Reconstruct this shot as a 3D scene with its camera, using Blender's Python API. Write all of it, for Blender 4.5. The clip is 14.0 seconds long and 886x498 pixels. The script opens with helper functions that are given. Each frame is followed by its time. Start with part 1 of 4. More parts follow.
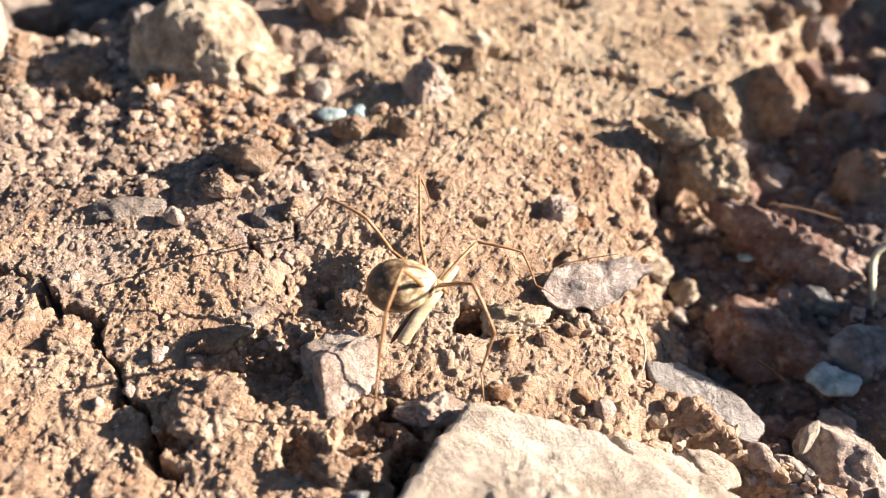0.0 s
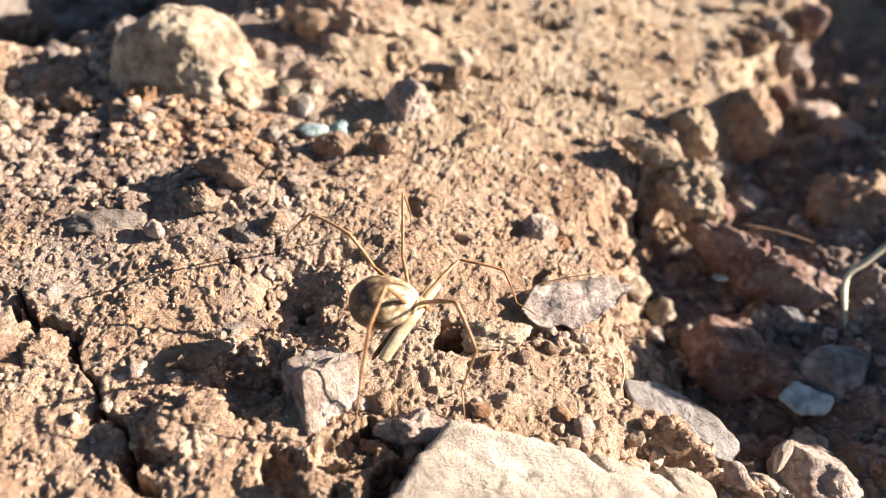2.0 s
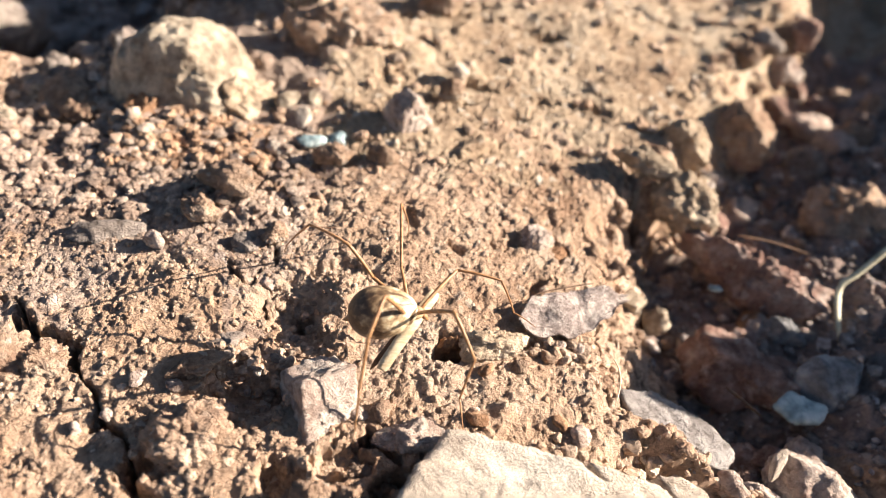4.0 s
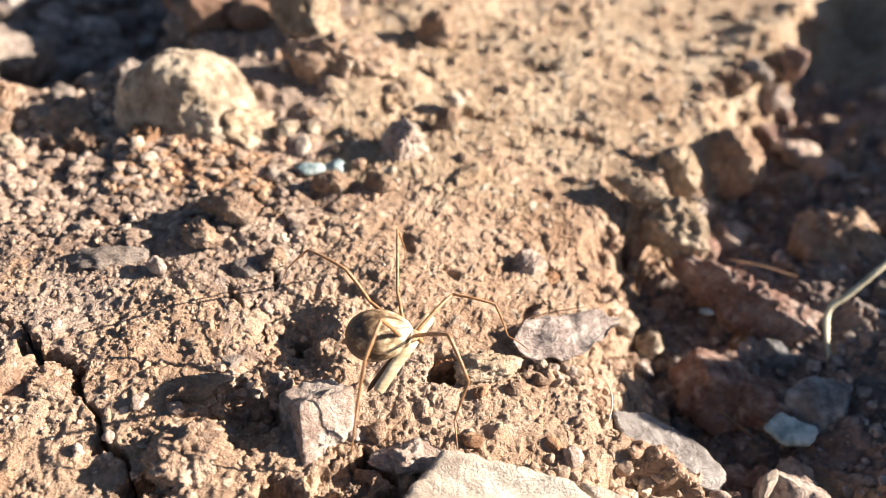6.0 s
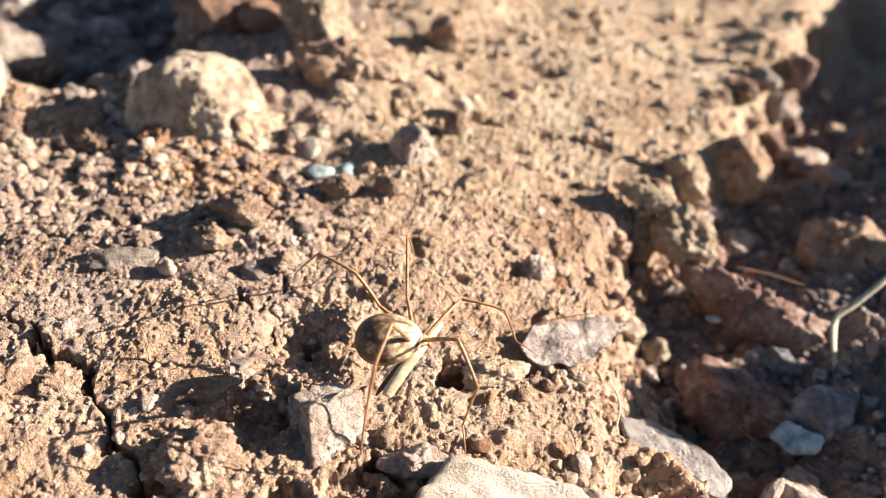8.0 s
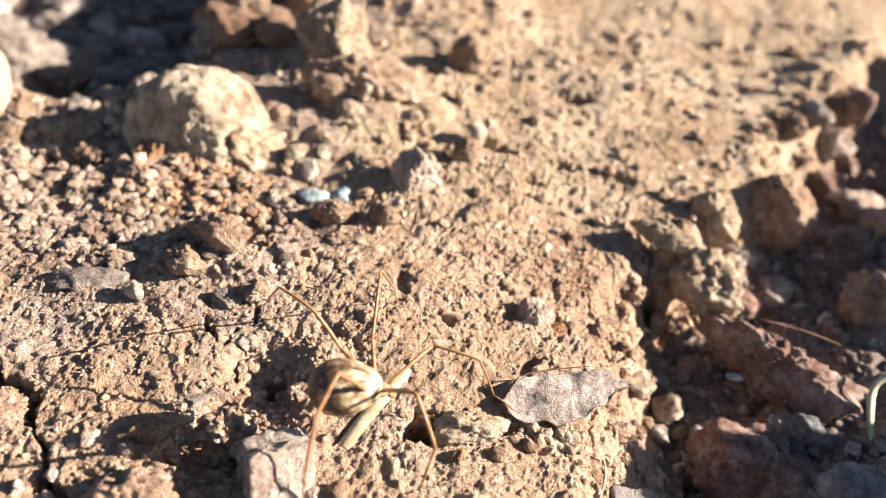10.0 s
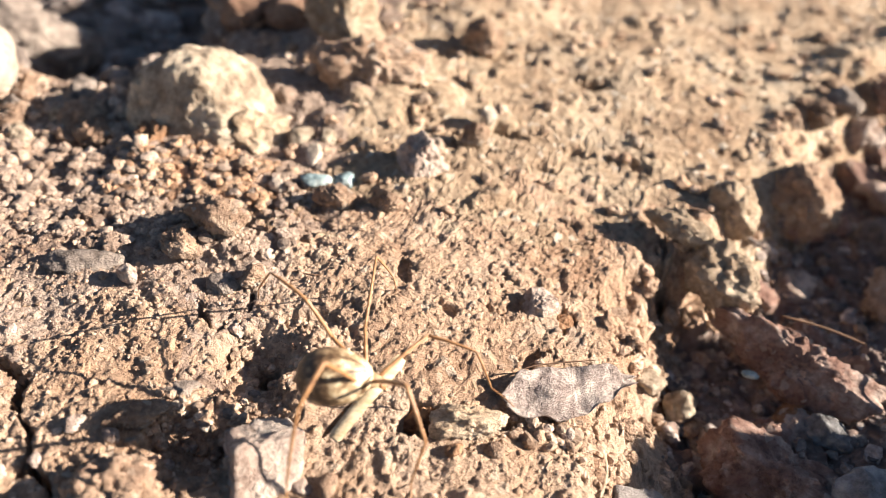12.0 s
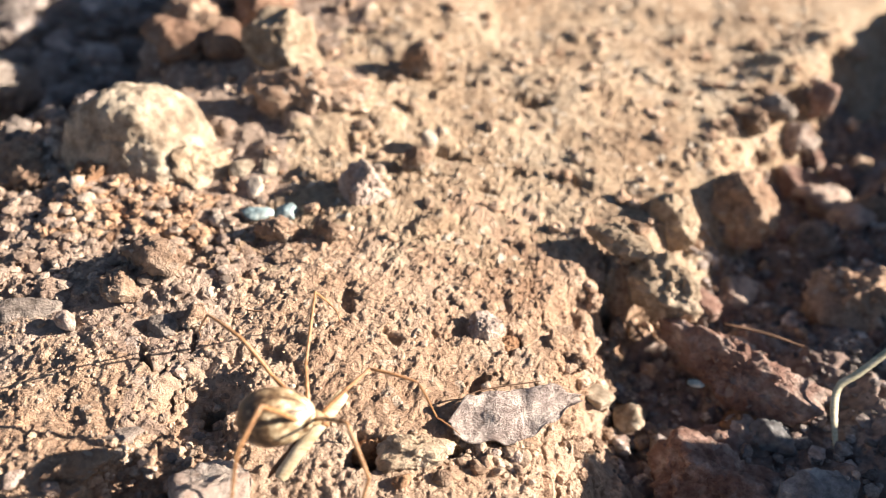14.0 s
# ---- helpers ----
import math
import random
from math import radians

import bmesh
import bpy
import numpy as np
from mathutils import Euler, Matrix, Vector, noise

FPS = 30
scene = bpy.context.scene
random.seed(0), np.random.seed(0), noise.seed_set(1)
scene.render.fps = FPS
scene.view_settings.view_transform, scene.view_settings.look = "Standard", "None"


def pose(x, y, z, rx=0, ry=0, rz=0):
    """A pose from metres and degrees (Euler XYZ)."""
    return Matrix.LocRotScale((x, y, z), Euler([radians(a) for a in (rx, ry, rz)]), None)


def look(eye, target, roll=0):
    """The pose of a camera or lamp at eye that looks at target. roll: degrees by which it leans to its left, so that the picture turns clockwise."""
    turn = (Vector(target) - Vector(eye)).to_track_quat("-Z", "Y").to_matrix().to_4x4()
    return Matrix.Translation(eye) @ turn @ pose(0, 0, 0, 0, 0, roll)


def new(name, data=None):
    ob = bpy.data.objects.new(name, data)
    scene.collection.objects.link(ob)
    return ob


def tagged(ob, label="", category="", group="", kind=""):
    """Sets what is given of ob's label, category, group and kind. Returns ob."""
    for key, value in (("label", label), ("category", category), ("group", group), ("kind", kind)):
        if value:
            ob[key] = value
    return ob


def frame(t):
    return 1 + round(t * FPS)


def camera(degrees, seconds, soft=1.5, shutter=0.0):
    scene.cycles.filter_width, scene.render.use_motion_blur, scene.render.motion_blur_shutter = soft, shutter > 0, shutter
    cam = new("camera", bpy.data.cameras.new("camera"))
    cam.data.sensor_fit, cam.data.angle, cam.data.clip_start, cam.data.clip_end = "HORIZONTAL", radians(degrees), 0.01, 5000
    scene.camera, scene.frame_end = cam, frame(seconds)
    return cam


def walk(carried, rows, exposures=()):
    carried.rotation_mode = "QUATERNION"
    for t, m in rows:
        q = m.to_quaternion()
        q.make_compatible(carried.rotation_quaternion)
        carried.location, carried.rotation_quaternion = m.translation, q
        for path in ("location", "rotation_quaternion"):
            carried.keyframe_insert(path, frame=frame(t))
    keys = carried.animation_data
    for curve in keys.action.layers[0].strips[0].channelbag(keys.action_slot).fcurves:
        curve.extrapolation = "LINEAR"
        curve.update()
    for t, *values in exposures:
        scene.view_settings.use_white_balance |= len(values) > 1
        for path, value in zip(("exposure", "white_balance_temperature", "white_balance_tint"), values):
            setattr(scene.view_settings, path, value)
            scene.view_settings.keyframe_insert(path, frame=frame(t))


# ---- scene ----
# All lengths below are in centimetres; CM turns them into metres.
CM = 0.01
cam = camera(59.65, 14.0, 0.5)
cam.data.dof.use_dof = True
cam.data.dof.focus_distance = 0.079
cam.data.dof.aperture_fstop = 20.0
# seconds, eye x y z (cm), turn x y z (degrees)
ROWS = [
    (0, -0.445, -5.331, 6.362, 43.02, -3.98, 0.01),
    (0.5, -0.397, -5.347, 6.326, 43.01, -4.21, -0.81),
    (1, -0.524, -5.293, 6.307, 43.02, -4.85, -0.22),
    (1.5, -0.549, -5.283, 6.356, 43.48, -5.92, -0.60),
    (2, -0.524, -5.344, 6.406, 44.19, -5.83, -0.75),
    (2.5, -0.558, -5.349, 6.426, 44.71, -6.05, -0.89),
    (3, -0.569, -5.367, 6.430, 44.82, -6.24, -0.87),
    (5.5, -0.557, -5.496, 6.564, 46.21, -6.12, -1.19),
    (6, -0.539, -5.551, 6.609, 46.85, -6.09, -1.12),
    (6.5, -0.571, -5.536, 6.626, 46.91, -6.13, -0.83),
    (7, -0.547, -5.546, 6.622, 46.94, -6.14, -1.00),
    (7.5, -0.606, -5.563, 6.651, 47.05, -6.35, -0.51),
    (8, -0.622, -5.551, 6.638, 46.97, -6.46, -0.55),
    (8.5, -0.550, -5.548, 6.666, 46.82, -6.47, -0.41),
    (9, -0.252, -5.204, 6.938, 46.95, -5.31, 2.43),
    (9.2, -0.031, -5.081, 6.699, 47.18, -4.96, 3.38),
    (11.3, 0.355, -4.774, 6.273, 47.85, -5.97, 6.79),
    (11.5, 0.363, -4.792, 6.246, 47.83, -5.09, 7.60),
    (12, 0.534, -4.624, 6.187, 46.90, -4.65, 6.92),
    (12.5, 0.829, -4.693, 6.592, 48.11, -3.96, 3.24),
    (13, 0.774, -4.547, 6.452, 48.23, -4.47, 3.30),
    (13.5, 0.792, -4.528, 6.405, 48.05, -4.16, 3.02),
    (14, 0.790, -4.502, 6.383, 47.91, -4.13, 3.11),
]
walk(cam, [(t, pose(x * CM, y * CM, z * CM, rx, ry, rz)) for t, x, y, z, rx, ry, rz in ROWS],
     exposures=[(0.0, 1.67), (14.0, 1.67)])

# ---- light: a low evening sun and a clear sky ----
SUN_HEIGHT, SUN_SIDE = 25.0, 8.0  # degrees over the horizon; degrees from +x towards +y
world = bpy.data.worlds.new("sky")
scene.world = world
world.use_nodes = True
wn = world.node_tree.nodes
sky = wn.new("ShaderNodeTexSky")
sky.sky_type = "NISHITA"
sky.sun_disc = False
sky.sun_elevation = radians(SUN_HEIGHT)
sky.sun_rotation = radians(90 - SUN_SIDE)
sky.dust_density = 1.0
sky.ozone_density = 2.6
world.node_tree.links.new(sky.outputs[0], wn["Background"].inputs[0])
wn["Background"].inputs[1].default_value = 0.031
sun_data = bpy.data.lights.new("sun", "SUN")
sun_data.energy, sun_data.angle, sun_data.color = 5.0, radians(0.5), (1.0, 0.872, 0.74)
sun = new("sun", sun_data)
sun_way = Vector((math.cos(radians(SUN_SIDE)) * math.cos(radians(SUN_HEIGHT)),
                  math.sin(radians(SUN_SIDE)) * math.cos(radians(SUN_HEIGHT)), math.sin(radians(SUN_HEIGHT))))
sun.matrix_world = look(sun_way * 3, (0, 0, 0))


# ---- materials ----
def blank(name):
    m = bpy.data.materials.new(name)
    m.use_nodes = True
    return m, m.node_tree.nodes, m.node_tree.links, m.node_tree.nodes["Principled BSDF"]


def noise_node(nt, ln, size, detail=5.0, rough=0.6, where=None):
    """3D noise with grains of about that many centimetres."""
    n = nt.new("ShaderNodeTexNoise")
    n.inputs["Scale"].default_value = 1.0 / (size * CM)
    n.inputs["Detail"].default_value = detail
    n.inputs["Roughness"].default_value = rough
    if where is not None:
        ln.new(where, n.inputs["Vector"])
    return n


def ramp_node(nt, ln, fac, stops):
    r = nt.new("ShaderNodeValToRGB")
    while len(r.color_ramp.elements) < len(stops):
        r.color_ramp.elements.new(0.5)
    for e, (p, c) in zip(r.color_ramp.elements, stops):
        e.position, e.color = p, (*c, 1)
    ln.new(fac, r.inputs[0])
    return r


def mix_node(nt, ln, kind, fac, a, b):
    m = nt.new("ShaderNodeMix")
    m.data_type, m.blend_type = "RGBA", kind
    for socket, value in ((m.inputs[0], fac), (m.inputs[6], a), (m.inputs[7], b)):
        if isinstance(value, (int, float)):
            socket.default_value = value
        elif isinstance(value, tuple):
            socket.default_value = (*value, 1)
        else:
            ln.new(value, socket)
    return m.outputs[2]


def earth(name, low, mid, high, patch=1.6, grain=0.12, fine=0.022, bump=0.6, rough=0.95, island=False, spread=0.25, speck=None, crease=0.0):
    """Soil or stone: broad patches, grains, fine relief, and a tone of its own for each piece."""
    m, nt, ln, b = blank(name)
    where = nt.new("ShaderNodeTexCoord").outputs["Object"]
    broad = noise_node(nt, ln, patch, 4, 0.6, where)
    colour = ramp_node(nt, ln, broad.outputs[0], [(0.32, low), (0.5, mid), (0.68, high)]).outputs[0]
    grains = noise_node(nt, ln, grain, 5, 0.65, where)
    tone = ramp_node(nt, ln, grains.outputs[0], [(0.3, (0.55, 0.52, 0.5)), (0.52, (1, 1, 1)), (0.72, (1.3, 1.28, 1.22))])
    colour = mix_node(nt, ln, "MULTIPLY", 0.95, colour, tone.outputs[0])
    if speck:
        cells = nt.new("ShaderNodeTexVoronoi")
        cells.inputs["Scale"].default_value = 1 / (0.09 * CM)
        ln.new(where, cells.inputs["Vector"])
        spots = ramp_node(nt, ln, cells.outputs["Color"], [(0.0, (0, 0, 0)), (0.80, (0, 0, 0)), (0.9, (1, 1, 1))])
        colour = mix_node(nt, ln, "MIX", spots.outputs[0], colour, speck)
    own = nt.new("ShaderNodeNewGeometry").outputs["Random Per Island"] if island else nt.new("ShaderNodeObjectInfo").outputs["Random"]
    shade = ramp_node(nt, ln, own, [(0.0, (1 - spread,) * 3), (0.5, (1, 1 - spread * 0.1, 1 - spread * 0.2)), (1.0, (1 + spread,) * 3)])
    colour = mix_node(nt, ln, "MULTIPLY", 1.0, colour, shade.outputs[0])
    ln.new(colour, b.inputs["Base Color"])
    b.inputs["Roughness"].default_value = rough
    b.inputs["Specular IOR Level"].default_value = 0.25
    small = noise_node(nt, ln, fine, 4, 0.65, where)
    add = nt.new("ShaderNodeMath")
    add.operation = "MULTIPLY_ADD"
    ln.new(small.outputs[0], add.inputs[0])
    add.inputs[1].default_value = 0.8
    ln.new(grains.outputs[0], add.inputs[2])
    if crease:
        # short sharp creases, such as dry crust has
        for size, amount in ((0.09, crease), (0.042, 0.6 * crease)):
            fold = noise_node(nt, ln, size, 2, 0.5, where)
            off = nt.new("ShaderNodeMath")
            off.operation = "SUBTRACT"
            off.inputs[1].default_value = 0.5
            ln.new(fold.outputs[0], off.inputs[0])
            near_zero = nt.new("ShaderNodeMath")
            near_zero.operation = "ABSOLUTE"
            ln.new(off.outputs[0], near_zero.inputs[0])
            cut = nt.new("ShaderNodeMapRange")
            cut.inputs["From Max"].default_value = 0.06
            cut.inputs["To Max"].default_value = amount
            ln.new(near_zero.outputs[0], cut.inputs["Value"])
            more = nt.new("ShaderNodeMath")
            more.operation = "ADD"
            ln.new(add.outputs[0], more.inputs[0])
            ln.new(cut.outputs[0], more.inputs[1])
            add = more
    bm_ = nt.new("ShaderNodeBump")
    bm_.inputs["Strength"].default_value = bump
    bm_.inputs["Distance"].default_value = 0.07 * CM
    ln.new(add.outputs[0], bm_.inputs["Height"])
    ln.new(bm_.outputs[0], b.inputs["Normal"])
    return m


SOIL = earth("red_soil", (0.37, 0.236, 0.155), (0.47, 0.333, 0.238), (0.53, 0.41, 0.32), grain=0.085, fine=0.018, speck=(0.54, 0.43, 0.335), bump=0.85, crease=0.2)
CLOD = earth("clod_soil", (0.325, 0.21, 0.148), (0.44, 0.31, 0.225), (0.51, 0.40, 0.315), patch=0.7, speck=(0.5, 0.43, 0.36), bump=0.9, crease=0.2)
# greyish soil, darkened further to stand for weaker sun on the left
GREY_DIM_SOIL = earth("greyish_dim_soil", (0.265, 0.19, 0.148), (0.355, 0.265, 0.21), (0.43, 0.345, 0.29), grain=0.1, speck=(0.44, 0.36, 0.30), bump=0.85, crease=0.2)
GREY_CRUMB = earth("greyish_crumbs", (0.28, 0.205, 0.16), (0.39, 0.30, 0.24), (0.49, 0.40, 0.33), patch=0.4, grain=0.06, island=True, spread=0.35)
TAN_SOIL = earth("tan_soil", (0.35, 0.245, 0.165), (0.45, 0.34, 0.24), (0.52, 0.425, 0.32), grain=0.1, speck=(0.58, 0.51, 0.42), bump=0.85, crease=0.2)
GREY_SLAB = earth("grey_slab", (0.29, 0.26, 0.245), (0.38, 0.35, 0.335), (0.48, 0.45, 0.43), patch=0.6, grain=0.16, bump=0.95, spread=0.05)
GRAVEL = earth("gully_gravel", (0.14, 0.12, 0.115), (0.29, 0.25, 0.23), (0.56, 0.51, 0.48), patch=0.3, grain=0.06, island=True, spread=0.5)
RUSTY = earth("rusty_crumbs", (0.34, 0.205, 0.13), (0.44, 0.29, 0.19), (0.54, 0.40, 0.29), patch=0.3, grain=0.06, island=True, spread=0.3)
RUST = earth("rusty_clod", (0.32, 0.175, 0.10), (0.42, 0.25, 0.15), (0.50, 0.34, 0.23), patch=0.5, bump=0.9)
CRUMB = earth("loose_crumbs", (0.34, 0.225, 0.155), (0.47, 0.34, 0.25), (0.58, 0.48, 0.385), patch=0.4, grain=0.06, island=True, spread=0.35)
PALE = earth("pale_limestone", (0.50, 0.41, 0.33), (0.62, 0.53, 0.44), (0.70, 0.62, 0.53), patch=0.9, grain=0.2, bump=0.9, spread=0.08)
GREY = earth("grey_stone", (0.24, 0.20, 0.175), (0.34, 0.285, 0.25), (0.45, 0.39, 0.34), patch=0.5, bump=0.95, spread=0.15)
PINK = earth("pinkish_stone", (0.42, 0.29, 0.235), (0.58, 0.47, 0.405), (0.70, 0.61, 0.54), patch=0.35, grain=0.1, bump=0.95, spread=0.12)
TAN = earth("tan_cobble", (0.27, 0.20, 0.145), (0.51, 0.42, 0.32), (0.68, 0.59, 0.47), patch=0.42, grain=0.14, bump=0.95, spread=0.1)
TAN_CLOD = earth("pale_tan_clod", (0.40, 0.29, 0.195), (0.52, 0.41, 0.30), (0.60, 0.50, 0.39), patch=0.5, bump=0.9)
BROWN = earth("brown_crust", (0.19, 0.115, 0.08), (0.30, 0.19, 0.135), (0.44, 0.32, 0.24), patch=0.4, bump=0.9)
RED = earth("dark_red_stone", (0.24, 0.135, 0.105), (0.35, 0.225, 0.185), (0.52, 0.42, 0.37), patch=0.3, grain=0.09, bump=0.95, speck=(0.42, 0.33, 0.28), spread=0.15)
SLATE = earth("bluish_stone", (0.16, 0.16, 0.165), (0.25, 0.25, 0.255), (0.40, 0.40, 0.40), patch=0.4, bump=0.8, spread=0.1)
BLUE = earth("pale_blue_chip", (0.20, 0.29, 0.31), (0.30, 0.40, 0.42), (0.45, 0.52, 0.52), patch=0.2, bump=0.15, rough=0.6, spread=0.1)


def dry(name, a, b_, stripe, rough=0.6, through_light=0.0):
    """Dry plant matter with fine lengthwise fibres along its own x."""
    m, nt, ln, b = blank(name)
    tc = nt.new("ShaderNodeTexCoord").outputs["Object"]
    mp = nt.new("ShaderNodeMapping")
    mp.inputs["Scale"].default_value = (0.12, 1, 1)
    ln.new(tc, mp.inputs["Vector"])
    fibre = noise_node(nt, ln, stripe, 4, 0.6, mp.outputs[0])
    spots = noise_node(nt, ln, stripe * 5, 4, 0.6, tc)
    c = ramp_node(nt, ln, fibre.outputs[0], [(0.35, a), (0.65, b_)]).outputs[0]
    t = ramp_node(nt, ln, spots.outputs[0], [(0.3, (0.6, 0.55, 0.5)), (0.6, (1.1, 1.1, 1.1))]).outputs[0]
    ln.new(mix_node(nt, ln, "MULTIPLY", 0.7, c, t), b.inputs["Base Color"])
    b.inputs["Roughness"].default_value = rough
    if through_light:
        b.inputs["Subsurface Weight"].default_value = through_light
        b.inputs["Subsurface Radius"].default_value = (0.0012, 0.0008, 0.0004)
    bp = nt.new("ShaderNodeBump")
    bp.inputs["Strength"].default_value, bp.inputs["Distance"].default_value = 0.35, 0.02 * CM
    ln.new(fibre.outputs[0], bp.inputs["Height"])
    ln.new(bp.outputs[0], b.inputs["Normal"])
    return m


STRAW = dry("straw", (0.60, 0.47, 0.29), (0.80, 0.69, 0.48), 0.03, 0.5)
GRASS = dry("dry_grass", (0.50, 0.46, 0.29), (0.68, 0.62, 0.44), 0.03, 0.5)
LEAF = earth("grey_dead_leaf", (0.25, 0.195, 0.175), (0.42, 0.35, 0.32), (0.62, 0.54, 0.485), patch=0.13, grain=0.05, bump=0.9, rough=0.85, spread=0.02)
# gully soil: part of the gully's shade is put into this darker colour
BED = earth("gully_soil_with_shade", (0.16, 0.12, 0.108), (0.245, 0.185, 0.16), (0.38, 0.30, 0.26), patch=0.5, speck=(0.3, 0.26, 0.23))
HUSK = dry("brown_husk", (0.10, 0.055, 0.03), (0.20, 0.115, 0.068), 0.07, 0.8)
LEG = dry("spider_leg", (0.27, 0.135, 0.06), (0.46, 0.25, 0.115), 0.05, 0.4)


def abdomen_skin(name):
    """Mottled tan skin with dark brown blotches, most of them on the rear; x runs from the rear to the front."""
    m, nt, ln, b = blank(name)
    tc = nt.new("ShaderNodeTexCoord").outputs["Object"]
    sep = nt.new("ShaderNodeSeparateXYZ")
    ln.new(tc, sep.inputs[0])
    run = nt.new("ShaderNodeMapRange")
    run.inputs["From Min"].default_value, run.inputs["From Max"].default_value = -0.30 * CM, 0.28 * CM
    run.inputs["To Min"].default_value, run.inputs["To Max"].default_value = -0.19, 0.15
    ln.new(sep.outputs[0], run.inputs["Value"])
    stretch = nt.new("ShaderNodeMapping")
    stretch.inputs["Scale"].default_value = (0.75, 1, 1)
    ln.new(tc, stretch.inputs["Vector"])
    blotch = noise_node(nt, ln, 0.10, 4, 0.6, stretch.outputs[0])
    add = nt.new("ShaderNodeMath")
    add.operation = "ADD"
    ln.new(blotch.outputs[0], add.inputs[0])
    ln.new(run.outputs[0], add.inputs[1])
    c = ramp_node(nt, ln, add.outputs[0], [(0.36, (0.06, 0.034, 0.018)), (0.45, (0.17, 0.105, 0.055)), (0.54, (0.36, 0.255, 0.145)), (0.66, (0.72, 0.62, 0.42))]).outputs[0]
    # dark stripes that fan out backwards from the waist
    def calc(op, p, q=None):
        n = nt.new("ShaderNodeMath")
        n.operation = op
        for socket, value in zip(n.inputs, (p, q)):
            if isinstance(value, (int, float)):
                socket.default_value = value
            elif value is not None:
                ln.new(value, socket)
        return n.outputs[0]
    ahead = calc("SUBTRACT", 0.34 * CM, sep.outputs[0])
    angle = calc("ADD", calc("ARCTAN2", sep.outputs[1], ahead), calc("MULTIPLY", blotch.outputs[0], 0.25))
    wave = calc("COSINE", calc("MULTIPLY", calc("SUBTRACT", angle, 0.28), 10.5))
    line = ramp_node(nt, ln, wave, [(0.62, (0, 0, 0)), (0.9, (1, 1, 1))]).outputs[0]
    reach = ramp_node(nt, ln, calc("MULTIPLY", ahead, 1 / (0.6 * CM)), [(0.05, (1, 1, 1)), (0.45, (0.9, 0.9, 0.9)), (0.75, (0, 0, 0))]).outputs[0]
    c = mix_node(nt, ln, "MIX", calc("MULTIPLY", line, reach), c, (0.10, 0.055, 0.025))
    speck = noise_node(nt, ln, 0.03, 3, 0.6, tc)
    t = ramp_node(nt, ln, speck.outputs[0], [(0.3, (0.6, 0.55, 0.5)), (0.6, (1.1, 1.1, 1.1))]).outputs[0]
    ln.new(mix_node(nt, ln, "MULTIPLY", 0.7, c, t), b.inputs["Base Color"])
    b.inputs["Roughness"].default_value = 0.5
    bp = nt.new("ShaderNodeBump")
    bp.inputs["Strength"].default_value, bp.inputs["Distance"].default_value = 0.4, 0.012 * CM
    ln.new(speck.outputs[0], bp.inputs["Height"])
    ln.new(bp.outputs[0], b.inputs["Normal"])
    return m


ABDOMEN = abdomen_skin("spider_abdomen")
CREAM = dry("spider_cream", (0.19, 0.11, 0.05), (0.58, 0.45, 0.27), 0.05, 0.5)


# ---- building helpers ----
def part(name, bm, material, parent=None, label="", smooth=True, at=None):
    """Links a bmesh (in cm) as one mesh object, under a thing or a part."""
    me = bpy.data.meshes.new(name)
    bm.to_mesh(me)
    bm.free()
    me.transform(Matrix.Scale(CM, 4))
    me.materials.append(material)
    me.polygons.foreach_set("use_smooth", [smooth] * len(me.polygons))
    ob = new(name, me)
    if at is not None:
        ob.matrix_world = at
    if parent is not None:
        ob.parent = parent
    return tagged(ob, label)


def lattice(ix, iy, seed):
    """A random number from 0 to 1 for each whole-numbered place."""
    h = (ix * 374761393 + iy * 668265263 + seed * 974634541) & 0xFFFFFFFF
    h = ((h ^ (h >> 13)) * 1274126177) & 0xFFFFFFFF
    return ((h ^ (h >> 16)) & 0xFFFFFF) / 0xFFFFFF


def vnoise(x, y, seed):
    ix, iy = np.floor(x).astype(np.int64), np.floor(y).astype(np.int64)
    fx, fy = x - ix, y - iy
    u, v = fx * fx * fx * (fx * (fx * 6 - 15) + 10), fy * fy * fy * (fy * (fy * 6 - 15) + 10)
    a, b = lattice(ix, iy, seed), lattice(ix + 1, iy, seed)
    c, d = lattice(ix, iy + 1, seed), lattice(ix + 1, iy + 1, seed)
    return (a + (b - a) * u) * (1 - v) + (c + (d - c) * u) * v - 0.5


def fbm(x, y, size, octaves, seed, gain=0.5):
    total, amp, f = 0.0, 1.0, 1.0 / size
    for k in range(octaves):
        ca, sa = math.cos(0.7 * k), math.sin(0.7 * k)
        total = total + amp * vnoise((x * ca - y * sa) * f, (x * sa + y * ca) * f, seed + k)
        amp, f = amp * gain, f * 2.03
    return total


# ---- ground: one sheet from the crumbly bank and the gully out to the horizon ----
def steps(stops):
    """Places along an axis: (start, end, step) runs, joined."""
    return np.concatenate([np.arange(a, b, s) for a, b, s in stops])


outer = 15 * 1.22 ** np.arange(0, 28)
xs = np.concatenate([-outer[::-1], steps([(-15, -10, 0.25), (-10, -8, 0.07), (-8, -5.2, 0.045), (-5.2, 3.4, 0.015), (3.4, 9, 0.03), (9, 15, 0.12)]), outer])
ys = np.concatenate([-outer[::-1], steps([(-15, -2.9, 0.25), (-2.9, 2.8, 0.015), (2.8, 6, 0.027), (6, 11, 0.045), (11, 15, 0.2)]), outer])
GX, GY = np.meshgrid(xs, ys)
near = np.exp(-(np.maximum(0, np.hypot(GX - 1, GY - 3) - 13) / 6) ** 2)  # fine relief dies out far off

